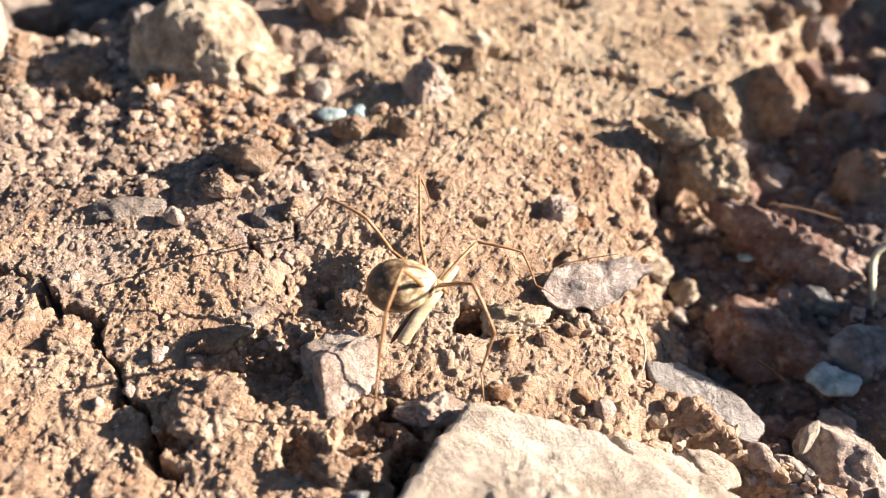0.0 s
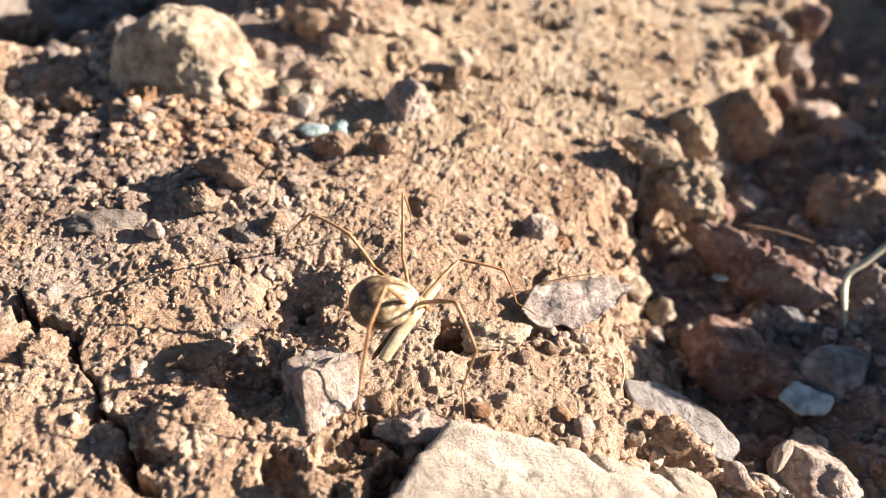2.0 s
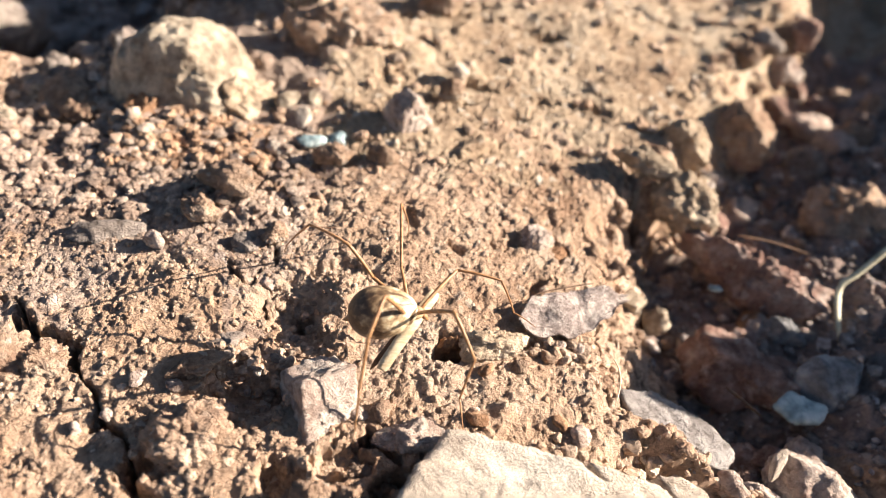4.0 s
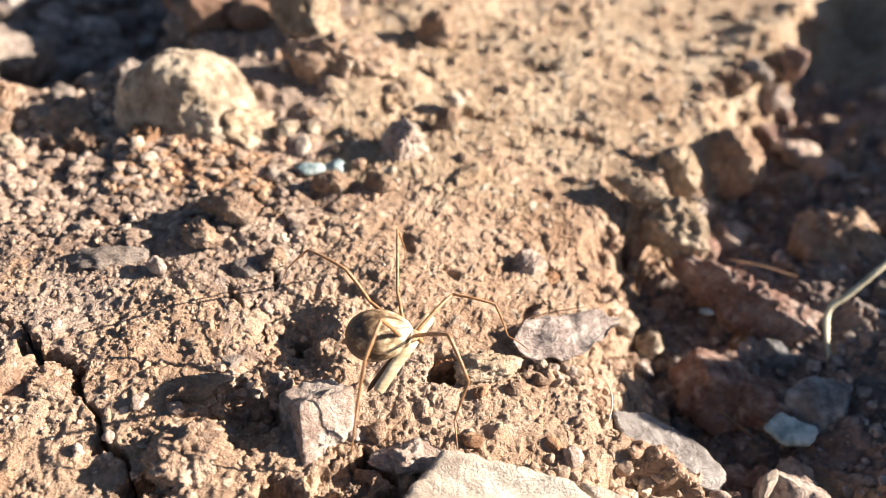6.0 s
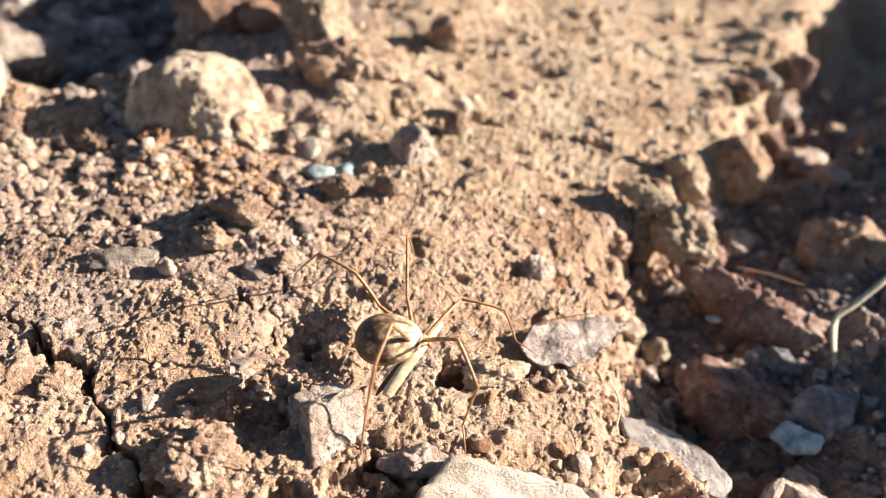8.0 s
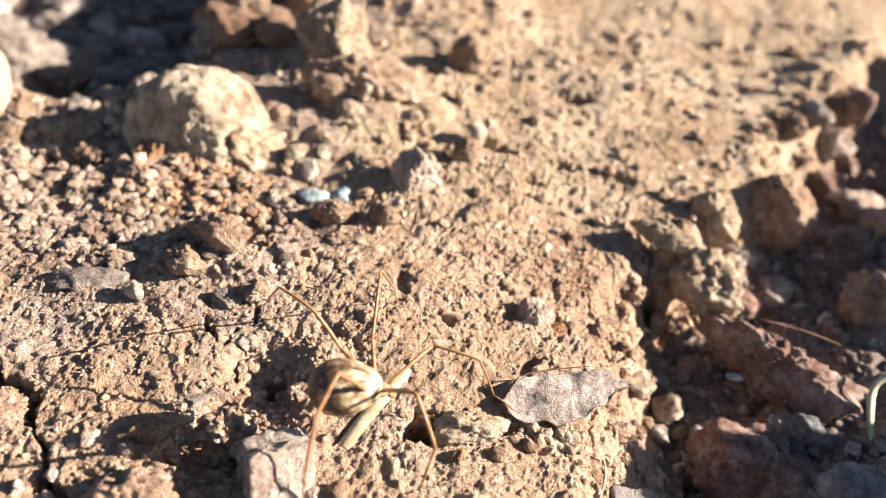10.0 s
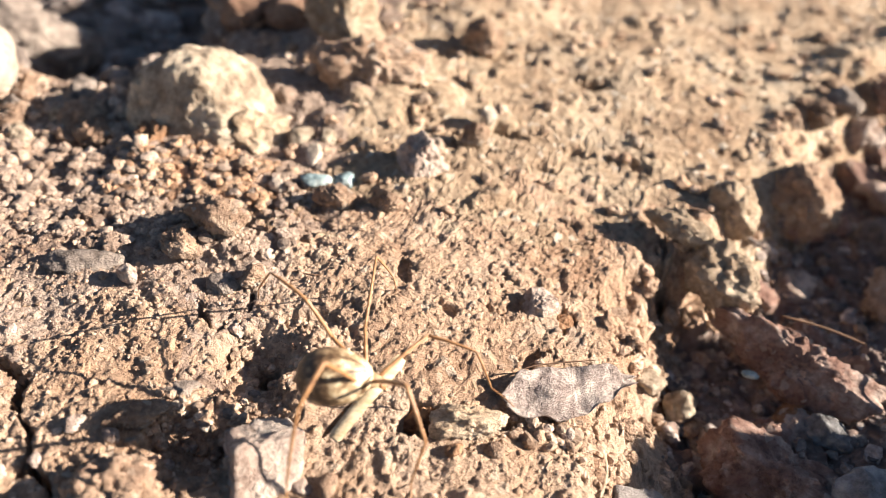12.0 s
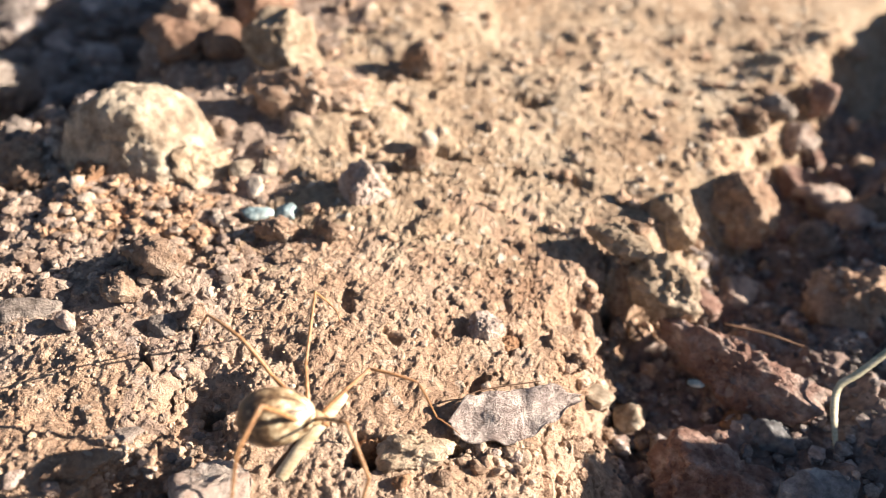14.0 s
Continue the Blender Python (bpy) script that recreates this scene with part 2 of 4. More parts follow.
EDGE_Y = [-20, -3, -2, -1.1, 0.5, 1.5, 2.1, 2.7, 3.6, 4.5, 5.5, 6.3, 10, 20]
EDGE_X = [1.2, 1.75, 2.0, 2.25, 2.42, 2.5, 2.7, 3.15, 3.65, 4.25, 4.9, 5.5, 8.4, 16]


def rise(t):
    t = np.clip(t, 0, 1)
    return t * t * (3 - 2 * t)


wx = GX + 0.45 * fbm(GX, GY, 1.2, 2, 5) * near
wy = GY + 0.45 * fbm(GX, GY, 1.2, 2, 9) * near
edge = np.interp(wy, EDGE_Y, EDGE_X)
# the gully is deepest along the foot of the bank and rises away from it
floor_z = np.minimum(-1.45 + 0.36 * np.maximum(0, GX - edge - 1.1), -0.45) + 0.25 * fbm(GX, GY, 2.2, 3, 21) + 0.25 * rise((-1.0 - GY) / 1.5)
drop = rise((wx - edge + 0.35) / (1.4 + 0.9 * rise((GY - 1.5) / 2)))
Z = floor_z * drop * near
# unseen bank added beyond the gully: its jagged crest keeps sun off the bed
crest = np.interp(GY, [-9, -3.5, -1.2, -0.4, 0.05, 0.35, 0.95, 1.85, 2.0, 3.1, 3.3, 5.4, 6.6, 7.8, 9.2, 12, 17], [0, 0.5, 1.2, 2.1, 2.6, 3.6, 4.5, 4.4, 2.85, 2.75, 3.5, 3.3, 2.8, 2.4, 2.2, 2.0, 0])
# notches in the crest let sun through to chosen stones
crest = crest - 1.5 * np.exp(-((GY - 4.2) / 0.4) ** 2) - 1.1 * np.exp(-((GY - 6.7) / 0.3) ** 2) - 1.2 * np.exp(-((GY - 7.7) / 0.22) ** 2) + near * 0.22 * fbm(GY, GX * 0.2, 0.4, 3, 31)
Z += np.maximum(crest, 0) * np.exp(-((GX - 12.4) / 1.1) ** 2) * rise((GX - 9.6) / 1.5)
# broad unevenness
Z += near * (0.20 * fbm(GX, GY, 2.6, 3, 3)) + 2.0 * (1 - near) * fbm(GX, GY, 60, 4, 77)


def hump(x, y, rx, ry, h, turn=0.0):
    """Raises (or sinks) the ground round a place."""
    global Z
    c, s = math.cos(radians(turn)), math.sin(radians(turn))
    u, v = ((GX - x) * c + (GY - y) * s) / rx, (-(GX - x) * s + (GY - y) * c) / ry
    Z = Z + h * np.exp(-(u * u + v * v))


def pit(x, y, rx, ry, depth, turn=0.0, steep=0.45):
    """A hollow with steep, uneven sides."""
    c, s = math.cos(radians(turn)), math.sin(radians(turn))
    r = 1.6 * max(rx, ry)
    i0, i1 = np.searchsorted(xs, (x - r, x + r))
    j0, j1 = np.searchsorted(ys, (y - r, y + r))
    if i1 - i0 < 2 or j1 - j0 < 2:
        return
    X, Y = GX[j0:j1, i0:i1], GY[j0:j1, i0:i1]
    u, v = ((X - x) * c + (Y - y) * s) / rx, (-(X - x) * s + (Y - y) * c) / ry
    q = np.sqrt(u * u + v * v) + 0.9 * fbm(X, Y, 0.9 * min(rx, ry), 4, int(abs(x * 91 + y * 37)) + 3)
    Z[j0:j1, i0:i1] -= depth * (1 - rise((q - 1 + steep) / steep))


hump(-0.35, 1.25, 1.6, 1.2, 0.17)         # the sunlit soil slopes towards the gully
Z -= near * 0.2 * rise((GX - 0.2) / 2.4)  # and dips towards its edge
hump(-2.3, 1.5, 0.9, 0.4, 0.16)          # ridge of clods behind the spider
hump(-2.1, -1.5, 0.45, 0.35, 0.15)
hump(-1.35, 0.0, 0.4, 0.5, -0.15)        # the soil sinks behind the spider
hump(-0.86, 0.02, 0.2, 0.5, 0.22)
hump(-3.3, 2.4, 2.0, 0.6, -0.12)
hump(-3.4, 3.4, 1.0, 0.6, 0.2)           # soil under the cobble
hump(-5.0, 3.2, 1.2, 0.8, -0.35)
hump(-1.1, 5.2, 1.0, 0.7, 0.3)
hump(-1.9, 6.5, 0.7, 0.5, 0.4)
hump(-3.1, 2.9, 0.9, 0.4, 0.06)        # crumbs heaped before the cobble
hump(-5.7, 4.9, 0.9, 0.6, -0.4)
hump(-4.4, 5.9, 1.0, 0.6, -0.4)
Z -= np.exp(-(np.maximum(0, np.hypot(GX - 1, GY - 3) - 26) / 10) ** 2) * 3.0 * rise((-3.7 - GX) / 1.5) * rise((GY - 4.9) / 0.9)  # a drop added far behind to put the ground there in shade
hump(2.6, 7.2, 1.6, 1.0, 0.25)
hump(7.6, 8.2, 1.0, 0.8, 0.5)
hump(3.0, -1.42, 0.8, 0.3, 1.0, -22)    # soil heaped against the sloping slab
hump(3.9, -1.9, 0.5, 0.5, 0.3)
hump(2.5, -0.95, 0.22, 0.42, 0.3, 25)   # and banked along its upper edge
hump(3.05, -1.3, 0.5, 0.16, 0.3, -20)


def groove(line, width, depth):
    """A drying crack along a line of places."""
    global Z
    best = np.full(GX.shape, 9.0)
    jx, jy = GX + 0.26 * fbm(GX, GY, 0.4, 4, 15, 0.6), GY + 0.26 * fbm(GX, GY, 0.4, 4, 25, 0.6)
    for (ax, ay), (bx, by) in zip(line, line[1:]):
        t = np.clip(((jx - ax) * (bx - ax) + (jy - ay) * (by - ay)) / ((bx - ax) ** 2 + (by - ay) ** 2), 0, 1)
        best = np.minimum(best, np.hypot(jx - ax - t * (bx - ax), jy - ay - t * (by - ay)))
    w = width * (0.35 + 2.4 * np.abs(fbm(GX, GY, 0.5, 3, 41)))
    Z = Z - depth * np.exp(-(best / w) ** 4)


def settle_lumps(count, low, high, power, area, squash, seed, keep=None):
    """Presses rounded crumbs into the ground, each one proud of it by about half its size."""
    rng = np.random.default_rng(seed)
    x0, x1, y0, y1 = area
    px, py = rng.uniform(x0, x1, count), rng.uniform(y0, y1, count)
    size = low + (high - low) * rng.random(count) ** power
    for x, y, r, ex, an, k, ph in zip(px, py, size, rng.uniform(0.7, 1.3, count), rng.uniform(0, np.pi, count), rng.uniform(0.3, 1.0, count), rng.uniform(0, 6.28, count)):
        if keep is not None and not keep(x, y):
            continue
        i0, i1 = np.searchsorted(xs, (x - 1.5 * r, x + 1.5 * r))
        j0, j1 = np.searchsorted(ys, (y - 1.5 * r, y + 1.5 * r))
        if i1 - i0 < 2 or j1 - j0 < 2:
            continue
        X, Y = GX[j0:j1, i0:i1] - x, GY[j0:j1, i0:i1] - y
        u, v = (X * np.cos(an) + Y * np.sin(an)) * ex, (-X * np.sin(an) + Y * np.cos(an)) / ex
        a = np.arctan2(v, u)
        q = (u * u + v * v) / (r * (1 + 0.16 * np.cos(2 * a + ph) + 0.12 * np.cos(3 * a - 2 * ph) + 0.08 * np.cos(5 * a + ph))) ** 2
        tilt = 0.4 * squash * (np.cos(ph) * X + np.sin(ph) * Y)
        top = np.median(Z[j0:j1, i0:i1]) + tilt + squash * r * k * (np.sqrt(np.maximum(0, 1 - q)) * 1.6 - 0.6)
        Z[j0:j1, i0:i1] = np.where(q < 1, np.maximum(Z[j0:j1, i0:i1], top), Z[j0:j1, i0:i1])


def chips(size, step, lean, gap, seed, warp=0.3, soft=0.3):
    """Broken pieces of about that size: each cell has its own level and slope, with a gap round it."""
    gx = (GX + warp * size * fbm(GX, GY, size * 0.7, 3, seed + 50)) / size
    gy = (GY + warp * size * fbm(GX, GY, size * 0.7, 3, seed + 60)) / size
    ix, iy = np.floor(gx).astype(np.int64), np.floor(gy).astype(np.int64)
    f1, f2, out, next_out = np.full(GX.shape, 9.0), np.full(GX.shape, 9.0), np.zeros(GX.shape), np.zeros(GX.shape)
    for dx in (-1, 0, 1):
        for dy in (-1, 0, 1):
            jx, jy = ix + dx, iy + dy
            ux, uy = gx - jx - lattice(jx, jy, seed), gy - jy - lattice(jx, jy, seed + 1)
            d = np.hypot(ux, uy)
            level = step * (lattice(jx, jy, seed + 2) ** 1.5 - 0.4) + lean * size * ((lattice(jx, jy, seed + 3) - 0.5) * ux + (lattice(jx, jy, seed + 4) - 0.5) * uy)
            closer, second = d < f1, (d >= f1) & (d < f2)
            next_out = np.where(closer, out, np.where(second, level, next_out))
            f2 = np.where(closer, f1, np.where(second, d, f2))
            out = np.where(closer, level, out)
            f1 = np.where(closer, d, f1)
    own = 0.5 + 0.5 * rise((f2 - f1) / soft)
    return out * own + next_out * (1 - own) - gap * np.exp(-((f2 - f1) / 0.16) ** 2)


def on_bank(x, y):
    return x < np.interp(y, EDGE_Y, EDGE_X) + 0.6


quiet = np.exp(-(np.abs(GX - 0.85 - 0.25 * np.maximum(0, GY - 2)) / 1.9) ** 4 - (np.abs(GY - 1.6) / 4.2) ** 4)  # the finer, flatter soil round the spider
behind = rise((GY - 2.6) / 1.5)
coarse = near * (1 - 0.8 * quiet) * (1 - 0.35 * rise((-0.9 - GX) / 0.8) * rise((3.0 - GY) / 1.0))
Z += near * 0.085 * fbm(GX, GY, 0.9, 3, 131) * (1 - 0.4 * quiet)
Z += 0.45 * coarse * (1 - 0.6 * behind) * chips(1.2, 0.20, 0.4, 0.07, 101, 0.5, 0.35)
Z += coarse * (0.8 - 0.35 * behind) * chips(0.5, 0.05, 0.34, 0.02, 111, 0.5, 0.4)
gully = near * rise((wx - edge - 0.8) / 0.5) * rise((9.5 - GX) / 1.0)  # rubble on the gully bed
Z += gully * (chips(0.7, 0.22, 0.5, 0.08, 221, 0.6) + chips(0.26, 0.10, 0.5, 0.04, 231, 0.6))
settle_lumps(500, 0.05, 0.2, 2.0, (2.8, 9, -2.8, 6), 0.8, 18, lambda x, y: not on_bank(x, y))
verge = near * np.exp(-((wx - edge - 0.1) / 0.55) ** 4) * rise((GY + 1.6) / 1.0) * (1 - 0.65 * rise((GY - 2.6) / 1.2))  # the crumbling verge of the bank
Z += verge * (chips(0.55, 0.12, 0.4, 0.07, 201, 0.6, 0.4) - 0.04 + 0.7 * chips(0.24, 0.09, 0.5, 0.04, 211, 0.6))
settle_lumps(40, 0.14, 0.36, 1.8, (-8, 5, 2.6, 10), 0.55, 11)
settle_lumps(26, 0.16, 0.45, 1.4, (6.4, 10.5, 5.2, 10.5), 0.6, 17)
settle_lumps(420, 0.05, 0.17, 2.2, (-7, 8, -3, 9), 0.6, 12)
settle_lumps(520, 0.05, 0.14, 1.2, (-6, -1.2, 1.2, 3.2), 0.75, 14)
settle_lumps(1900, 0.025, 0.08, 2.0, (-5.2, -1.1, -2.8, 1.6), 0.34, 15)
calm = near * (0.62 - 0.2 * quiet) * (1 - 0.35 * behind)
Z += 0.7 * calm * chips(0.2, 0.024, 0.32, 0.004, 121, 0.7)
Z += near * 0.42 * chips(0.1, 0.02, 0.42, 0.004, 141, 0.7)
Z += near * 0.55 * chips(0.055, 0.011, 0.48, 0.002, 151, 0.6)
# a fine crust: slanting ridges, and short winding clefts between them
fu = (GX * 0.94 - GY * 0.34) * 1.35 + 0.07 * fbm(GX, GY, 0.25, 3, 301)
fv = (GX * 0.34 + GY * 0.94) * 0.8 + 0.07 * fbm(GX, GY, 0.25, 3, 311)
Z += near * (0.5 + 0.5 * quiet) * 0.034 * fbm(fu, fv, 0.2, 5, 321, 0.62)
cleft = np.exp(-(fbm(fu, fv, 0.17, 3, 331, 0.55) / 0.034) ** 2) * rise((fbm(GX, GY, 0.45, 2, 341) + 0.12) / 0.2)
Z -= near * (0.35 + 0.65 * quiet) * 0.042 * cleft
cleft = np.exp(-(fbm(fu, fv, 0.085, 2, 351, 0.55) / 0.06) ** 2) * rise((fbm(GX, GY, 0.3, 2, 361) + 0.1) / 0.2)
Z -= near * (0.35 + 0.65 * quiet) * 0.022 * cleft
settle_lumps(220, 0.02, 0.06, 1.6, (-1.1, 3, -2.8, 4), 0.9, 13)
Z += calm * 0.028 * fbm(GX, GY, 0.13, 4, 51, 0.62)
Z -= near * 0.016 * np.abs(fbm(GX, GY, 0.11, 4, 191, 0.6)) + near * 0.012 * np.abs(fbm(GX, GY, 0.05, 2, 195, 0.6))
# scattered small hollows in the sunlit soil
pit_rng = np.random.default_rng(81)
for k in range(18):
    px, py = pit_rng.uniform(-1.4, 5.5), pit_rng.uniform(-1.8, 6.5)
    pr = 0.025 + 0.09 * pit_rng.random() ** 2.5 * (1 + 0.12 * max(0, py))
    if on_bank(px, py):
        pit(px, py, pr * 1.2, pr * 0.9, pr * pit_rng.uniform(0.5, 1.0), pit_rng.uniform(0, 180))
pit(-6.9, 7.6, 0.8, 0.6, 1.3, 10)       # dark gap far behind
pit(-1.3, -0.02, 0.15, 0.12, 0.32)        # the dark hole behind the spider
pit(-1.7, -1.0, 0.46, 0.46, 0.27, 20, 0.8)  # hollow beside the angular stone
pit(-1.25, -2.0, 0.3, 0.25, 0.3)
pit(-0.72, -1.75, 0.3, 0.2, 0.2)
pit(-2.5, -1.8, 0.26, 0.2, 0.25)
pit(1.08, -0.16, 0.15, 0.12, 0.28, 15)   # under the dead leaf
pit(0.33, -0.32, 0.27, 0.19, 0.4, 20)   # under the husk
pit(1.08, 1.27, 0.24, 0.1, 0.1, 25)         # hollow added where the square clod's shadow falls
pit(1.72, 1.3, 0.11, 0.15, 0.14)
pit(-0.15, 1.5, 0.1, 0.2, 0.1)
pit(0.38, 1.05, 0.17, 0.07, 0.08, -20)
pit(1.35, 0.65, 0.09, 0.24, 0.14, -40)
pit(-0.95, 0.62, 0.3, 0.2, 0.1)
pit(3.02, 2.5, 0.15, 0.4, 0.6, 6, 0.3)   # crevice in the edge
for k in range(30):  # long shallow hollows farther back
    px, py = pit_rng.uniform(-0.6, 6.0), pit_rng.uniform(3.6, 8.4)
    pr = pit_rng.uniform(0.07, 0.2)
    if on_bank(px + 0.9, py):
        pit(px, py, pr * 1.5, pr * 0.7, pr * pit_rng.uniform(0.5, 0.9), pit_rng.uniform(-20, 20), 0.7)
pit(2.05, 6.3, 0.45, 0.16, 0.25, -8)
pit(4.5, 7.3, 0.3, 0.14, 0.22)
pit(0.85, 4.6, 0.25, 0.13, 0.2)
groove([(-5.2, 0.25), (-4.64, 0.0), (-3.95, -0.34), (-3.52, -0.46), (-3.19, -1.0), (-2.88, -1.55), (-2.73, -1.86), (-2.43, -2.15), (-2.2, -2.7)], 0.042, 0.45)
groove([(-1.72, 1.0), (-1.7, 0.66), (-1.95, 0.5), (-2.3, 0.62)], 0.022, 0.2)
groove([(-1.8, 0.35), (-1.66, 0.15), (-1.62, -0.1)], 0.022, 0.15)
groove([(-0.55, -1.5), (-0.34, -1.65), (-0.17, -1.8)], 0.05, 0.4)
groove([(0.24, -1.42), (0.03, -1.69), (-0.18, -1.99), (-0.45, -2.35)], 0.06, 0.5)


def ground_z(x, y):
    i, j = np.searchsorted(xs, x), np.searchsorted(ys, y)
    return float(Z[j, i])


rows_n, cols_n = GX.shape
verts = np.stack([GX, GY, Z], -1).reshape(-1, 3) * CM
idx = np.arange(rows_n * cols_n).reshape(rows_n, cols_n)
quads = np.stack([idx[:-1, :-1], idx[:-1, 1:], idx[1:, 1:], idx[1:, :-1]], -1).reshape(-1, 4)
gm = bpy.data.meshes.new("ground")
gm.vertices.add(len(verts))
gm.vertices.foreach_set("co", verts.ravel())
gm.loops.add(quads.size)
gm.loops.foreach_set("vertex_index", quads.ravel())
gm.polygons.add(len(quads))
gm.polygons.foreach_set("loop_start", np.arange(0, quads.size, 4))
gm.polygons.foreach_set("use_smooth", np.ones(len(quads), dtype=bool))
gm.update(calc_edges=True)
gm.materials.append(SOIL)
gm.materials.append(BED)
gm.materials.append(TAN_SOIL)
gm.materials.append(GREY_DIM_SOIL)
# bed takes the shade-darkened soil; its sunlit lower end keeps the bank's soil
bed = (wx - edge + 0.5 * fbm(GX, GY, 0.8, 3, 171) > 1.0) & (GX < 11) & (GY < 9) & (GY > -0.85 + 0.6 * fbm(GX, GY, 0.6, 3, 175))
round_here = np.hypot(GX - 1, GY - 3) + 9 * fbm(GX, GY, 5, 4, 183) < 17
far_tan = round_here & (GY + 2.4 * fbm(GX, GY, 1.3, 4, 181, 0.65) > 2.9)
# greyish ground on the left, with the dimmer light kept in its colour
grey_dim_patch = round_here & (GY + 2.2 * fbm(GX, GY, 0.9, 4, 185, 0.65) > 0.5) & (GX + 1.6 * fbm(GX, GY, 1.0, 4, 187, 0.65) < -1.5 + 0.1 * GY)
gm.polygons.foreach_set("material_index", np.where(bed, 1, np.where(grey_dim_patch, 3, np.where(far_tan, 2, 0)))[:-1, :-1].ravel().astype(np.int32))
tagged(new("ground", gm), "crumbly cracked reddish-brown dry soil with a shaded gully", "ground", kind="structure")


# ---- stones and clods ----
def icosphere(level):
    bm = bmesh.new()
    bmesh.ops.create_icosphere(bm, subdivisions=level, radius=1.0)
    return bm


def shape_rock(size, seed, facets=9, rough=0.065, level=4, planes=None, lumpy=0.0, cuts=(), sharp=34):
    """A stone: a ball cut by flat faces, with softened arrises, then roughened."""
    rng = np.random.default_rng(seed)
    bm = icosphere(level)
    co = np.array([v.co for v in bm.verts])
    if planes is None:
        facets += 4
        n = rng.normal(size=(facets, 3))
        n /= np.linalg.norm(n, axis=1)[:, None]
        d = rng.uniform(0.62, 0.95, facets)
    else:
        n, d = planes
    for *way, dist in cuts:
        n, d = np.vstack([n, np.array(way) / np.linalg.norm(way)]), np.append(d, dist)
    dots = co @ np.asarray(n).T
    with np.errstate(divide="ignore"):
        reach = np.where(dots > 0.02, np.asarray(d) / np.maximum(dots, 0.02), 50.0)
    reach = np.concatenate([reach, np.full((len(co), 1), 1.12 if planes is None else 50.0)], 1)
    r = (reach ** -float(sharp)).sum(1) ** (-1 / sharp)
    co = co * r[:, None]
    if planes is None:
        co = co * np.asarray(size)
    mean = float(np.mean(np.abs(co).max(0)))
    off = Vector(rng.uniform(-50, 50, 3).tolist())
    for v, p in zip(bm.verts, co):
        p = Vector(p.tolist())
        way = p.normalized()
        k = rough * (noise.noise(p / (0.55 * mean) + off) + 0.55 * noise.noise(p / (0.2 * mean) + off) + 0.4 * noise.noise(p / (0.09 * mean) + off) + 0.3 * noise.noise(p / (0.045 * mean) + off) - 0.5 * abs(noise.noise(p / (0.3 * mean) - off)))
        if lumpy:
            k += lumpy * (0.5 - noise.voronoi(p / (0.22 * mean) + off)[0][0]) + 0.5 * lumpy * (0.5 - noise.voronoi(p / (0.1 * mean) - off)[0][0])
        v.co = p + way * (k * mean * 2)
    return bm


def stone(name, label, category, x, y, size, mat, seed, sink=0.35, turn=(0, 0, 0), facets=9, rough=0.065, level=4, lumpy=0.0, z=None, group="", cuts=(), sharp=34):
    """A stone or clod that lies on the ground, sunk into it by a share of its height."""
    if mat in (CLOD, RUST) and max(size) > 0.13:
        rough, lumpy, level = max(rough, 0.075), max(lumpy, 0.06), max(level, 5)
    bm = shape_rock(size, seed, facets, rough, level, None, lumpy, cuts, sharp)
    if z is None:
        z = ground_z(x, y) + size[2] * (1 - 2 * sink)
    ob = part(name, bm, mat, at=pose(x * CM, y * CM, z * CM, *turn))
    return tagged(ob, label, category, group)


def slab(name, label, outline, top, thick, mat, seed, tip=(0, 0), rough=0.02, level=5, category="stone"):
    """A flat stone with a straight-sided outline; tip leans its upper face."""
    cx, cy = np.mean(outline, 0)
    n, d = [], []
    for (ax, ay), (bx, by) in zip(outline, outline[1:] + outline[:1]):
        nx, ny = by - ay, -(bx - ax)
        k = math.hypot(nx, ny)
        nx, ny = nx / k, ny / k
        dist = (ax - cx) * nx + (ay - cy) * ny
        if dist < 0:
            nx, ny, dist = -nx, -ny, -dist
        n.append((nx, ny, 0.0)), d.append(dist)
    t = Vector((-tip[0], -tip[1], 1)).normalized()
    n += [tuple(t), (0, 0, -1)]
    d += [thick / 2, thick / 2]
    bm = shape_rock((1, 1, 1), seed, rough=rough, level=level, planes=(n, d))
    ob = part(name, bm, mat, at=pose(cx * CM, cy * CM, (top - thick / 2) * CM))
    return tagged(ob, label, category)


# the near stones round the spider
stone("stone", "angular pinkish-white stone with a dark side, set in soil", "stone", -0.98, -1.16, (0.44, 0.5, 0.56), PINK, 3, 0.3, (0, 0, 0), 0, 0.05, 5, z=-0.02, lumpy=0.015, cuts=((0.5, -0.52, 0.68, 0.5), (-0.85, -0.42, 0.2, 0.66), (0.25, -0.95, 0.1, 0.85), (-0.15, 0.55, 0.85, 0.66), (0.95, 0.1, 0.0, 0.76)), sharp=44)
slab("limestone_slab", "large pale cream limestone slab lying flat in the soil", [(0.21, -1.5), (0.75, -1.56), (1.5, -1.82), (2.05, -2.12), (2.3, -2.6), (2.0, -3.9), (0.3, -4.2), (-0.9, -3.4), (-0.4, -2.45)], 0.30, 0.9, PALE, 5, (-0.03, -0.05), 0.026, 6)
slab("limestone_flake", "broken pale limestone piece beside the large slab", [(1.5, -1.7), (2.2, -1.92), (2.75, -2.4), (2.6, -2.95), (2.1, -2.6), (1.7, -2.0)], 0.12, 0.5, PALE, 6, (-0.1, -0.08), 0.04, 5)
stone("clod", "grey-brown cracked clod beside the pale slab", "soil clod", -0.1, -1.5, (0.38, 0.2, 0.22), PINK, 8, 0.3, (0, 5, 10), 7, 0.09, 5, 0.04, z=-0.02)
stone("pebble", "rounded brown pebble in a shaded crack", "pebble", -0.57, -1.82, (0.15, 0.13, 0.13), CLOD, 9, 0.3, facets=3, rough=0.12, level=5, lumpy=0.07)
